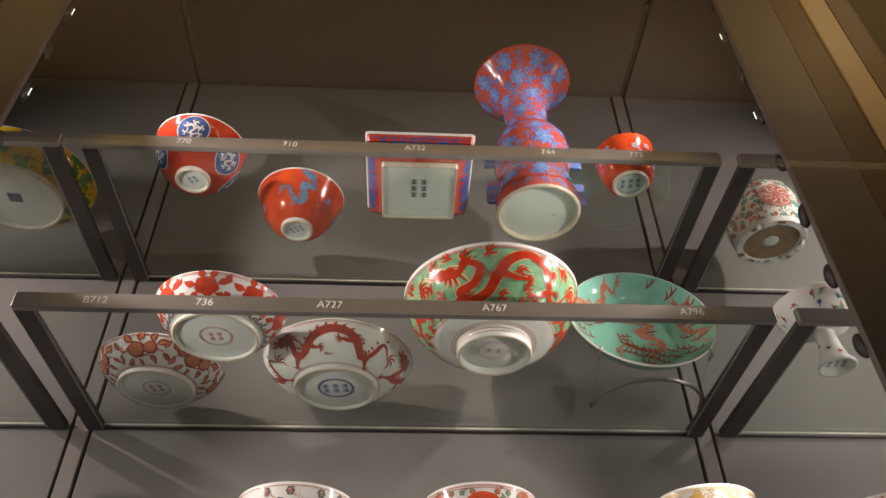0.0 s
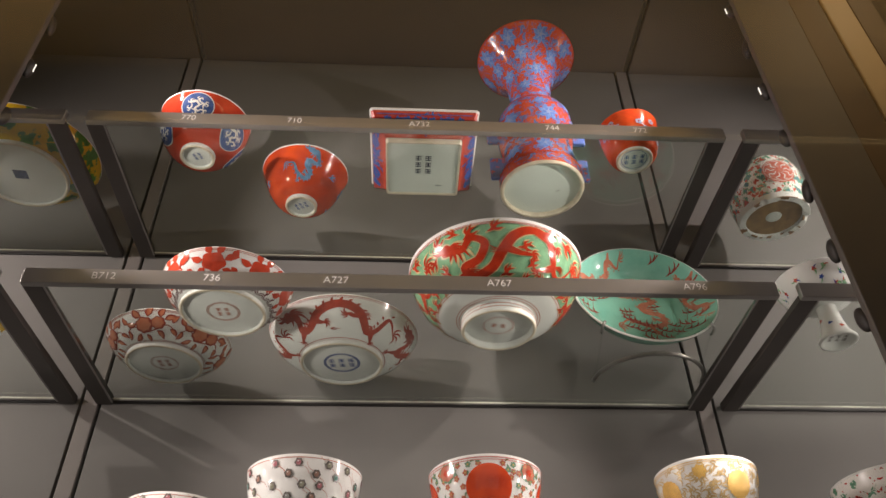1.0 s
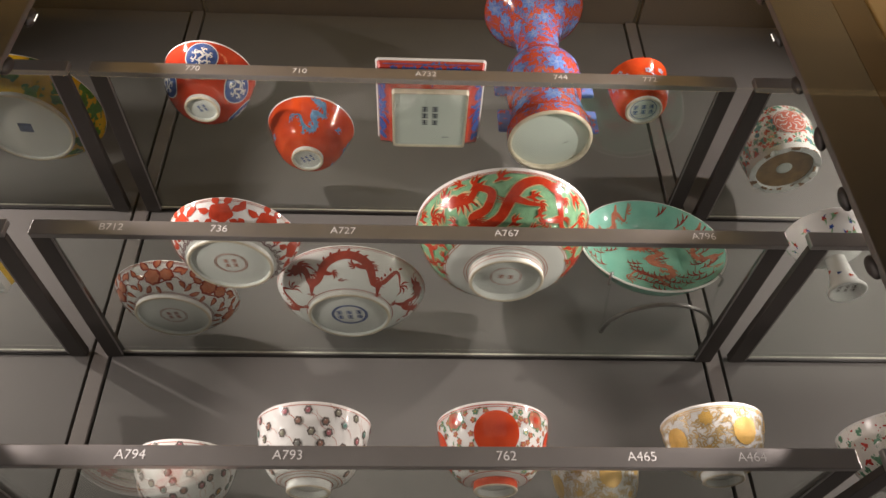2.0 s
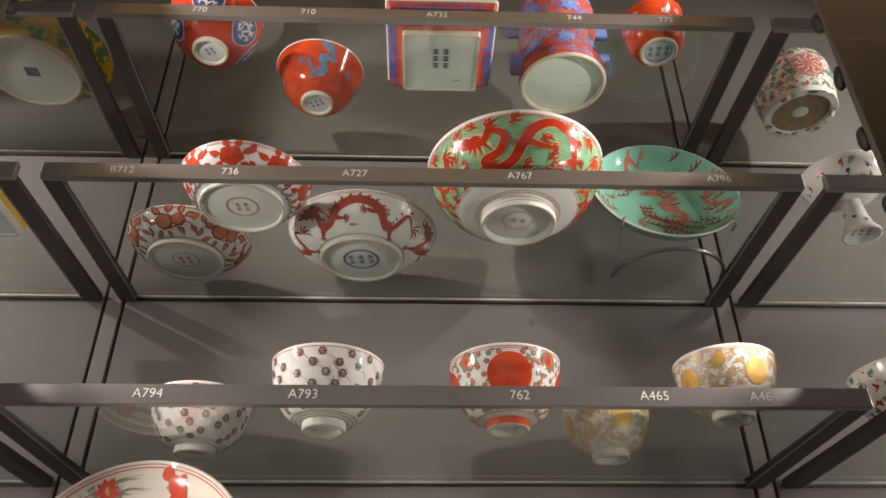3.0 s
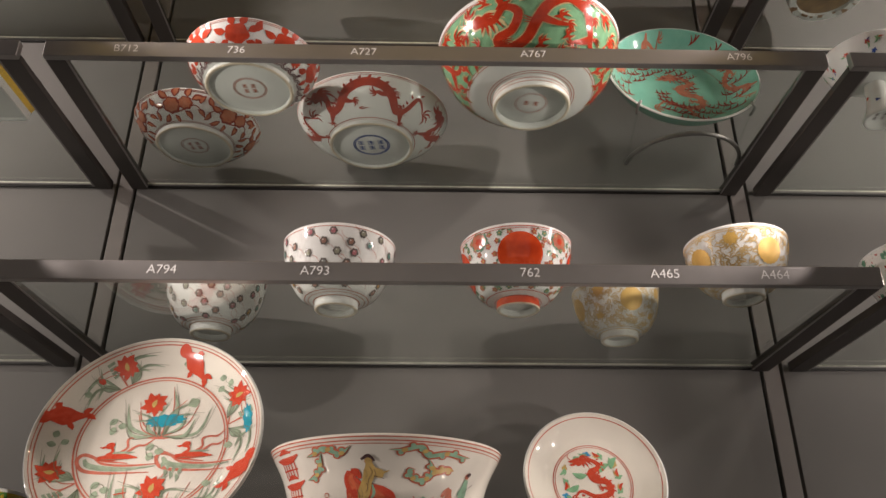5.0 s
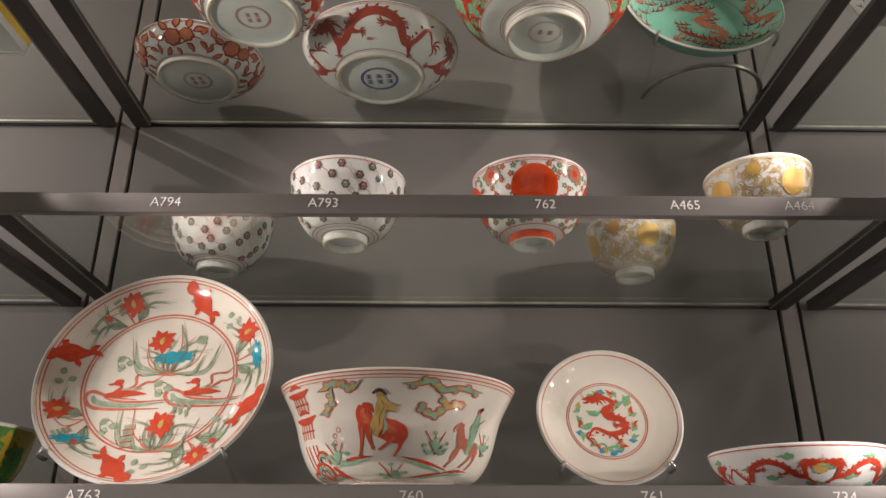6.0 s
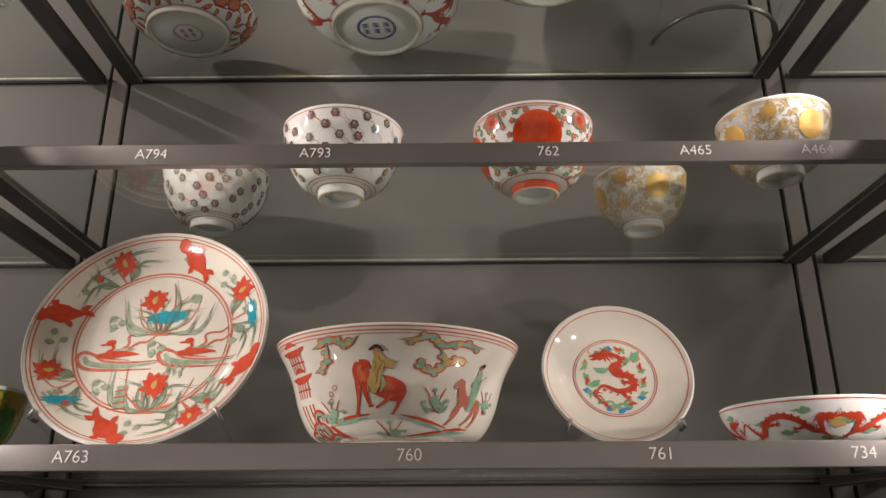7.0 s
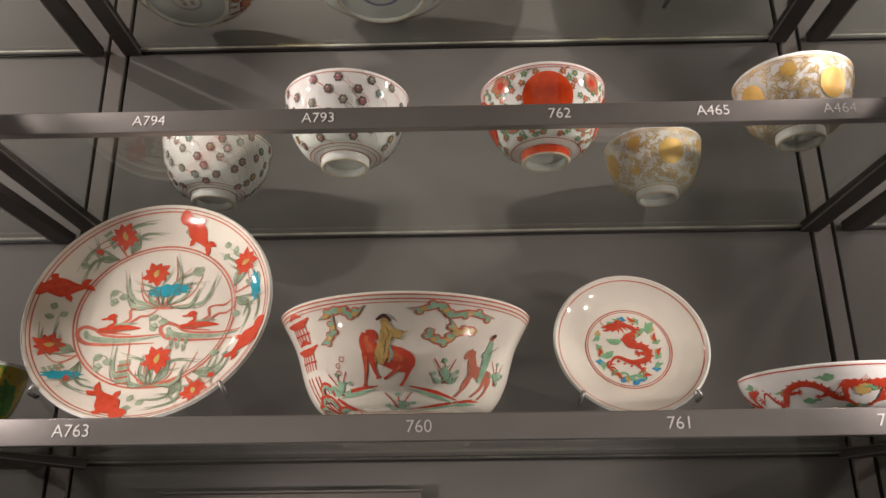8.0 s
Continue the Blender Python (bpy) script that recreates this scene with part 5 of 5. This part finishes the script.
# ---- vase, square dish and pots of the next bays ----


def spotted(name, ground, spots, edge, scale, cut=0.42, more=None):
    """A glaze of close flower-like patches over a ground."""
    m = mat(name, ground, 0.16, coat=0.35)
    nt = m.node_tree
    b = nt.nodes["Principled BSDF"]
    co, vo, no, va = (nt.nodes.new("ShaderNode" + k) for k in ("TexCoord", "TexVoronoi", "TexNoise", "VectorMath"))
    vo.inputs["Scale"].default_value, no.inputs["Scale"].default_value = scale, scale * 2.2
    no.inputs["Detail"].default_value = 3
    va.operation = "MULTIPLY_ADD"
    va.inputs[1].default_value = (1.3 / scale,) * 3
    nt.links.new(co.outputs["Object"], no.inputs["Vector"])
    nt.links.new(no.outputs["Color"], va.inputs[0])
    nt.links.new(co.outputs["Object"], va.inputs[2])
    nt.links.new(va.outputs[0], vo.inputs["Vector"])
    ramp = nt.nodes.new("ShaderNodeValToRGB")
    ramp.color_ramp.interpolation = "LINEAR"
    e = ramp.color_ramp.elements
    e[0].position, e[0].color = 0.0, (*edge, 1)
    e[1].position, e[1].color = cut + 0.03, (*ground, 1)
    for pos, c in ((cut * 0.35, spots), (cut * 0.6, edge), (cut * 0.75, spots), (cut, spots)):
        n = e.new(pos)
        n.color = (*c, 1)
    nt.links.new(vo.outputs["Distance"], ramp.inputs[0])
    last = ramp.outputs[0]
    if more:
        v2, r2, mx = nt.nodes.new("ShaderNodeTexVoronoi"), nt.nodes.new("ShaderNodeValToRGB"), nt.nodes.new("ShaderNodeMix")
        v2.inputs["Scale"].default_value = scale * 1.3
        nt.links.new(va.outputs[0], v2.inputs["Vector"])
        r2.color_ramp.interpolation = "CONSTANT"
        r2.color_ramp.elements[0].color, r2.color_ramp.elements[1].color = (1, 1, 1, 1), (0, 0, 0, 1)
        r2.color_ramp.elements[1].position = cut * 0.8
        mx.data_type = "RGBA"
        mx.inputs[7].default_value = (*more, 1)
        nt.links.new(v2.outputs["Distance"], r2.inputs[0])
        nt.links.new(r2.outputs[0], mx.inputs[0])
        nt.links.new(last, mx.inputs[6])
        last = mx.outputs[2]
    nt.links.new(last, b.inputs["Base Color"])
    return m


M_VASE = spotted("red_scroll_ground", (0.50, 0.075, 0.035), (0.10, 0.13, 0.34), (0.42, 0.10, 0.08), 150, 0.30)
M_FLANGE = spotted("blue_flange", (0.10, 0.15, 0.42), (0.46, 0.08, 0.05), (0.20, 0.12, 0.24), 90, 0.34)
vase = thing("vase", pose(0.4025, 1.358, G1) @ Matrix.Diagonal((0.984, 0.984, 1.002, 1)), "tall red vase with blue flower scrolls and flanges", "vase")
prof = [(p.x, p.y) for p in curve_through(((0.0868, 0.004), (0.085, 0.03), (0.074, 0.085), (0.071, 0.112), (0.077, 0.120), (0.083, 0.15), (0.083, 0.185), (0.074, 0.212), (0.057, 0.230), (0.047, 0.262), (0.048, 0.30), (0.058, 0.34), (0.080, 0.378), (0.103, 0.405), (0.116, 0.420)), 5)]
inner = [(max(r - 0.006, 0.02), z) for r, z in prof[::-1]]
part("body", revolve([*prof, (0.115, 0.423), (0.112, 0.423), *inner], 96), M_VASE, vase)
part("foot_ring", revolve(((0.080, 0.012), (0.079, 0.001), (0.081, 0.0), (0.085, 0.0), (0.0868, 0.004)), 96), M_UNGLAZED, vase, "bare buff foot ring")
part("base", revolve(((0, 0.012), (0.05, 0.0115), (0.080, 0.012)), 64), M_BLUISH, vase, "bluish white glazed base")
part("rim", revolve(((0.1165, 0.4195), (0.117, 0.423), (0.113, 0.4255), (0.110, 0.423)), 96), M_IRON, vase)
for z, w in ((0.116, 0.0745), (0.222, 0.066), (0.03, 0.0855)):
    part("raised_band", revolve(((w - 0.002, z - 0.004), (w + 0.001, z - 0.002), (w + 0.001, z + 0.002), (w - 0.002, z + 0.004)), 96), M_IRON, vase, "plain red raised band")
for u in (90, -90, 180):
    for z0, z1, r in ((0.03, 0.088, 0.084), (0.135, 0.20, 0.087)):
        bm = box((-0.006, -0.021, z0), (0.006, 0.018, z1), 0.0045)
        bmesh.ops.transform(bm, matrix=pose(r * math.sin(radians(u)), -r * math.cos(radians(u)), 0, 0, 0, u), verts=bm.verts[:])
        part("flange", bm, M_FLANGE, vase, smooth=False)
vr, vz = [q[0] for q in prof], [q[1] for q in prof]


def vase_side(u, z0):
    """Metres round and up about a spot of the vase's wall."""
    r0 = float(np.interp(z0, vz, vr))

    def f(a, b, off):
        z = min(max(z0 + b, 0.006), 0.417)
        rr = float(np.interp(z, vz, vr)) + off
        t = radians(u) + a / r0
        return (rr * math.sin(t), -rr * math.cos(t), z)
    return f


blue, pale, leafy = Paint(0.0010), Paint(0.0014), Paint(0.0005)
for z, n, size, shift in ((0.060, 7, 0.017, 0), (0.098, 7, 0.010, 26), (0.150, 6, 0.019, 10), (0.188, 8, 0.011, 0), (0.245, 5, 0.013, 20), (0.285, 5, 0.012, 50), (0.328, 5, 0.014, 10), (0.365, 6, 0.015, 40), (0.398, 8, 0.016, 12)):
    for i in range(n):
        f = vase_side(360 * i / n + shift, z)
        for p in (blue, pale):
            p.begin()
        for k in range(7):
            blue.leaf(f, 0, 0, 51.4 * k + 20 * i, size * 1.2, size * 0.72, 0.1)
        blue.blob(f, 0, 0, size * 0.45, size * 0.42, 0, 5, 0.12, 20)
        pale.blob(f, 0, 0, size * 0.24, size * 0.22, 0, 5, 0.2, 14)
        for k in range(5):
            pale.leaf(f, 0, 0, 72 * k + 20 * i, size * 0.8, size * 0.10, 0.1)
for i in range(470):
    f = vase_side((i * 137.508) % 360, 0.012 + 0.40 * ((i * 0.7549) % 1))
    a = (i * 73) % 360
    leafy.leaf(f, 0, 0, a, 0.017, 0.0066, 0.28)
    leafy.leaf(f, 0, 0, a + 70, 0.013, 0.0054, 0.28)
    leafy.stroke(f, ((0, 0), (0.006, -0.005), (0.014, -0.004), (0.018, 0.003)), 0.0012, 0.0012, 0.0005)
blue.put("blue_lotus", mat("vase_blue", (0.08, 0.16, 0.48), 0.10, colour2=(0.20, 0.32, 0.62), scale=160), vase, "cobalt blue lotus flower")
pale.put("lotus_veins", mat("vase_pale_blue", (0.30, 0.38, 0.62), 0.12, vary=0.3, scale=160), vase, "paler blue veins of a lotus")
leafy.put("leaf_scrolls", mat("vase_leaf_blue", (0.10, 0.13, 0.36), 0.12, colour2=(0.20, 0.22, 0.46), scale=200), vase, "dense blue leaf scrolls")
ink = Paint()
ink.stroke(lambda a, b, off: (a, -b, 0.0112 - off), ((0.03, -0.012), (0.04, -0.006)), 0.0016)
ink.put("base_mark", M_DARK, vase, "short dark scratch")


def frustum(rows, corner=0.004):
    """A square form from (half width, height) rows, with eased corners."""
    bm = bmesh.new()
    rings = []
    for w, z in rows:
        c = min(corner, w * 0.3)
        rings.append([bm.verts.new((x, y, z)) for x, y in ((-w + c, -w), (w - c, -w), (w, -w + c), (w, w - c), (w - c, w), (-w + c, w), (-w, w - c), (-w, -w + c))])
    for a, b in zip(rings, rings[1:]):
        for k in range(8):
            bm.faces.new((a[k], a[(k + 1) % 8], b[(k + 1) % 8], b[k]))
    bm.faces.new(rings[0])
    bm.faces.new(rings[-1])
    return bm


sq = thing("square_dish", pose(0.158, 1.306, G1) @ Matrix.Diagonal((0.992, 0.992, 0.992, 1)), "square dish with red and blue sides and white base", "dish")
part("body", frustum(((0.073, 0.011), (0.100, 0.040), (0.1035, 0.056), (0.100, 0.057), (0.069, 0.018))), mat("dull_red", (0.40, 0.045, 0.035), 0.12, vary=0.4, scale=60), sq, smooth=False)
part("rim", frustum(((0.1035, 0.0555), (0.106, 0.0575), (0.1055, 0.0605), (0.101, 0.061), (0.100, 0.058))), M_WHITE, sq, "white lip", smooth=False)
part("foot_ring", frustum(((0.067, 0.006), (0.070, 0.0), (0.0722, 0.0), (0.0735, 0.012), (0.067, 0.012))), M_UNGLAZED, sq, "bare foot ring", smooth=False)
part("base", frustum(((0.0695, 0.003), (0.0695, 0.011))), M_BLUISH, sq, "bluish white glazed base", smooth=False)
blue, trim_line = Paint(), Paint(0.0005)
for k in range(4):
    t = Matrix.Rotation(radians(90 * k), 3, "Z")

    def side(a, b, off, t=t):
        y = 0.073 + (0.1 - 0.073) * b / 0.029 if b < 0.029 else 0.1 + 0.0035 * (b - 0.029) / 0.016
        return tuple(t @ Vector((a, -y - off, 0.011 + b - off)))
    for i in range(9):
        x = -0.072 + i * 0.018
        blue.blob(side, x * 0.95, 0.024, 0.008, 0.0065, 30 * i, 5, 0.2)
        blue.leaf(side, x * 0.95, 0.016, 40 + 60 * i, 0.014, 0.005)
        blue.leaf(side, x * 0.95, 0.034, 200 + 50 * i, 0.012, 0.004)
    blue.stroke(side, ((-0.092, 0.037), (0, 0.037), (0.092, 0.037)), 0.0016)
    for i in range(12):
        blue.leaf(side, -0.078 + 0.0142 * i, 0.020, 160 * (i % 2) + 10, 0.016, 0.0075, 0.3)
    trim_line.stroke(side, ((-0.072, 0.004), (0, 0.004), (0.072, 0.004)), 0.0055)
    trim_line.stroke(side, ((-0.094, 0.041), (0, 0.041), (0.094, 0.041)), 0.0022)
trim_line.put("red_border", M_IRON, sq, "bright red border lines")
blue.put("blue_painting", M_BLUE, sq, "cobalt blue scrolls")
ink = Paint()
mark(ink, lambda a, b, off: (a, -b, 0.003 - off), 0.013, 2, 3, 0, 0.0, 0.012)
for k in range(4):
    ink.stroke(lambda a, b, off: (a, -b, 0.003 - off), ((0.026 + 0.0035 * k, -0.047), (0.028 + 0.0035 * k, -0.044)), 0.0016, per=2)
ink.put("base_mark", mat("blue_black", (0.03, 0.035, 0.07), 0.3), sq, "blue-black base mark in two columns")

# jar with a broken foot in the next bay
M_JAR = spotted("many_coloured", (0.74, 0.74, 0.70), (0.14, 0.36, 0.22), (0.10, 0.14, 0.34), 58, 0.44, (0.54, 0.09, 0.06))
jar = thing("jar", pose(0.9145, 1.4285, G1) @ Matrix.Diagonal((0.9685, 0.9685, 0.991, 1)), "white jar with red, green and blue flowers, chipped foot", "jar")
part("body", revolve(((0.0755, 0.012), (0.079, 0.03), (0.084, 0.06), (0.084, 0.09), (0.079, 0.118), (0.073, 0.126), (0.068, 0.122), (0.070, 0.11), (0.074, 0.04), (0, 0.03)), 96), M_JAR, jar)
bm = revolve(((0.059, 0.009), (0.0605, 0.0012), (0.0612, 0.0), (0.0660, 0.0), (0.0730, 0.0), (0.0742, 0.0), (0.0750, 0.0012), (0.0766, 0.014), (0.06, 0.013)), 120)
for v in bm.verts:
    if v.co.z < 0.005:
        v.co.z += max(0, noise.noise(v.co * 45) - 0.15) * 0.012
M_CHIP = mat("chipped_body", (0.30, 0.17, 0.08), 0.75, vary=0.6, scale=120, bump=0.4, bump_scale=400)
for face in bm.faces:
    if noise.noise(face.calc_center_median() * 60) > 0.2 and face.calc_center_median().z < 0.004:
        face.material_index = 1
part("foot_ring", bm, [M_WHITE, M_CHIP], jar, "chipped white foot", smooth=False)
part("base", revolve(((0, 0.008), (0.02, 0.008), (0.06, 0.007)), 48), mat("rust_biscuit", (0.30, 0.18, 0.07), 0.7, vary=0.5, scale=50, bump=0.4, bump_scale=300), jar, "rust-brown unglazed base")
part("plug", revolve(((0, 0.0055), (0.010, 0.006), (0.016, 0.007), (0.018, 0.009)), 32), M_BLUISH, jar, "pale glaze spot in the base")
red = Paint(0.0012)


def g(a, b, off):
    r = float(np.interp(0.068 + b, (0.03, 0.06, 0.09, 0.118), (0.079, 0.084, 0.084, 0.079))) + off
    return (r * math.sin(a / 0.086 - 0.05), -r * math.cos(a / 0.086 - 0.05), 0.068 + b)



red.blob(g, 0, 0, 0.036, 0.032, 0, 12, 0.03, 48)
red.put("red_medallion", mat("rose_red", (0.50, 0.08, 0.05), 0.14, colour2=(0.58, 0.24, 0.18), scale=120), jar, "round red medallion")
pale = Paint(0.0018)
for i in range(9):
    a = 40 * i
    pale.stroke(g, [(r * math.cos(radians(a + k)), r * 0.88 * math.sin(radians(a + k))) for r, k in ((0.008, 0), (0.018, 22), (0.026, 4), (0.031, 26))], 0.0008, 0.0026, 0.0020, 0.0008)
pale.circle(g, 0, 0, 0.0325, 0.0012, ry=0.0285)
pale.put("medallion_scroll", M_WHITE, jar, "pale scrolls on the medallion")

# stem cup
stem = thing("stem_cup", pose(0.8925, 1.346, G2) @ Matrix.Diagonal((0.9656, 0.9656, 0.993, 1)), "white stem cup with small coloured sprigs", "cup")
part("bowl", revolve([(p.x, p.y) for p in curve_through(((0.014, 0.070), (0.036, 0.075), (0.060, 0.091), (0.074, 0.117), (0.078, 0.132)), 6)] + [(0.076, 0.133), (0.071, 0.117), (0.056, 0.095), (0.03, 0.081), (0, 0.079)], 80), M_WHITE, stem)
part("foot", revolve(((0, 0.008), (0.026, 0.008), (0.029, 0.0), (0.0335, 0.0), (0.034, 0.004), (0.027, 0.014), (0.021, 0.035), (0.018, 0.06), (0.0175, 0.076)), 64), M_WHITE, stem, "white spreading foot")
ps = [Paint(0.0005) for _ in range(3)]


def cup_side(a, b, off):
    r = float(np.interp(b, (0, 0.016, 0.042, 0.057), (0.036, 0.060, 0.074, 0.078)))
    a /= 0.066
    return ((r + off * 1.5) * math.sin(a), -(r + off * 1.5) * math.cos(a), 0.075 + b - off)


def stem_side(a, b, off):
    r = float(np.interp(b, (0.014, 0.035, 0.06), (0.027, 0.021, 0.018)))
    a /= 0.021
    return ((r + off * 1.5) * math.sin(a), -(r + off * 1.5) * math.cos(a), b)


for i in range(30):
    x, y = i * 0.64 * 0.066, 0.014 + 0.034 * ((i * 0.7549) % 1)
    ps[i % 3].blob(cup_side, x, y, 0.0042, 0.0032, 30 * i, 5, 0.3, 20)
    ps[2].leaf(cup_side, x, y, 70 * i, 0.011, 0.003)
    ps[(i + 1) % 3].leaf(cup_side, x, y, 70 * i + 140, 0.009, 0.0024)
for i in range(8):
    ps[i % 3].blob(stem_side, i * 0.8 * 0.021, 0.02 + 0.03 * ((i * 0.618) % 1), 0.0035, 0.003, 0, 3, 0.25, 20)
ink = Paint()
mark(ink, lambda a, b, off: (a, -b, 0.008 - off), 0.0085, 3, 2, 10)
for p, m, l in zip(ps, (M_IRON, M_BLUE, M_GREEN), ("red sprigs", "blue sprigs", "green sprigs")):
    p.put("sprigs", m, stem, l)
ink.put("base_mark", M_DARK, stem, "dark base mark")

# yellow and green dishes and bowls of the next bays
M_YG = spotted("yellow_green", (0.60, 0.38, 0.02), (0.09, 0.22, 0.04), (0.07, 0.16, 0.03), 26, 0.42)
yd = Vessel("dish", pose(-0.6325, 1.353, G1), "yellow dish with green leaves and blue base mark", "dish", 0.1359, 0.0617, 0.0902, 0.0100, DISH, M_YG, M_WHITE)
ink = Paint()
ink.stroke(yd.base(), ((-0.013, 0.001), (0.013, -0.001)), 0.024, per=3)
ink.put("base_mark", mat("seal_blue", (0.13, 0.17, 0.30), 0.2, vary=0.9, scale=260), yd.ob, "square blue base mark")
ysq = thing("square_bowl", pose(-0.6205, 1.3245, G2) @ Matrix.Diagonal((1.025, 1.025, 1.013, 1)), "yellow square bowl with white base", "bowl")
part("body", frustum(((0.0575, 0.012), (0.061, 0.024), (0.065, 0.044), (0.062, 0.045), (0.053, 0.016))), M_YELLOW, ysq, smooth=False)
part("foot_ring", frustum(((0.05, 0.006), (0.053, 0.0), (0.057, 0.0), (0.058, 0.014), (0.05, 0.014))), M_WHITE, ysq, "white foot ring", smooth=False)
part("base", frustum(((0.054, 0.003), (0.054, 0.012))), M_WHITE, ysq, "white base", smooth=False)
ink = Paint()
mark(ink, lambda a, b, off: (a, -b, 0.003 - off), 0.010, 2, 2, 0)
ink.put("base_mark", M_BLUE, ysq, "blue base mark")
gb = Vessel("bowl", pose(-0.523, 1.364, G4), "green and yellow glazed bowl", "bowl", 0.0999, 0.1024, 0.0408, 0.0117, BOWL, spotted("green_yellow", (0.46, 0.34, 0.03), (0.09, 0.26, 0.05), (0.06, 0.18, 0.04), 24, 0.5), M_WHITE)
rb = Vessel("bowl", pose(0.882, 1.3323, G3), "white bowl with red and green flowers", "bowl", 0.0937, 0.0938, 0.0382, 0.0118, BOWL, spotted("red_green_flowers", (0.76, 0.75, 0.70), (0.12, 0.30, 0.18), (0.08, 0.18, 0.12), 48, 0.3, (0.42, 0.04, 0.03)), M_WHITE)

# ---- stands and clips ----


M_ACRYL = glass_mat("clear_acrylic", (0.97, 0.97, 0.97))


def plate_stand(x, y, z, R, ring_r, g, ring_y):
    """A stand with a bent foot on the glass, two clear arms and clips at the dish's rim."""
    ob = thing("plate_stand", pose(x, y, 0), "plate stand with a bent foot and small clips", "plate stand", "plate stands")
    pts = [(ring_r * math.cos(radians(a)), ring_y + ring_r * math.sin(radians(a)), g + 0.003) for a in range(182, 360, 16)]
    part("foot", tube(pts, 0.0040, 10, 3), M_WIRE, ob, "bent grey foot")
    for s in (-1, 1):
        a = radians(-90 + s * 44)
        rx, ry = R * math.cos(a), R * math.sin(a)
        rim = Vector((rx, ry * math.sin(radians(15)), z + ry * math.cos(radians(15))))
        part("arm", tube(((s * ring_r, ring_y, g + 0.003), (rx * 1.02, ring_y, g + 0.012), (rx * 1.03, rim.y + 0.022, rim.z - 0.012), (rx * 1.04, rim.y + 0.012, rim.z - 0.007)), 0.0022, 8), M_ACRYL, ob, "clear arm")
        part("clip", tube(((rx * 1.05, rim.y + 0.010, rim.z - 0.008), (rx * 1.055, rim.y - 0.007, rim.z - 0.004), (rx * 1.0, rim.y - 0.008, rim.z + 0.005)), 0.0028, 8), M_CLIP, ob, "small grey clip")
    return ob


plate_stand(-0.265, 1.355, 1.82, 0.1593, 0.085, G4, 0.10)
plate_stand(0.372, 1.454, 1.781, 0.1075, 0.06, G4, 0.08)
plate_stand(0.592, 1.420, 2.5093, 0.1412, 0.104, G2, 0.083)

# ---- the label panel under the lowest glass ----
lp = thing("label_panel", pose(-0.115, 1.578, 1.313), "flat dark grey label panel with a pale rim", "sign")
part("board", box((-0.19, -0.010, 0), (0.19, 0.006, 0.276), 0.002), M_STICK, lp, smooth=False)
part("rim", box((-0.193, -0.013, 0.2765), (0.193, 0.008, 0.2795), 0.001), M_POST, lp, "pale top rim", smooth=False)
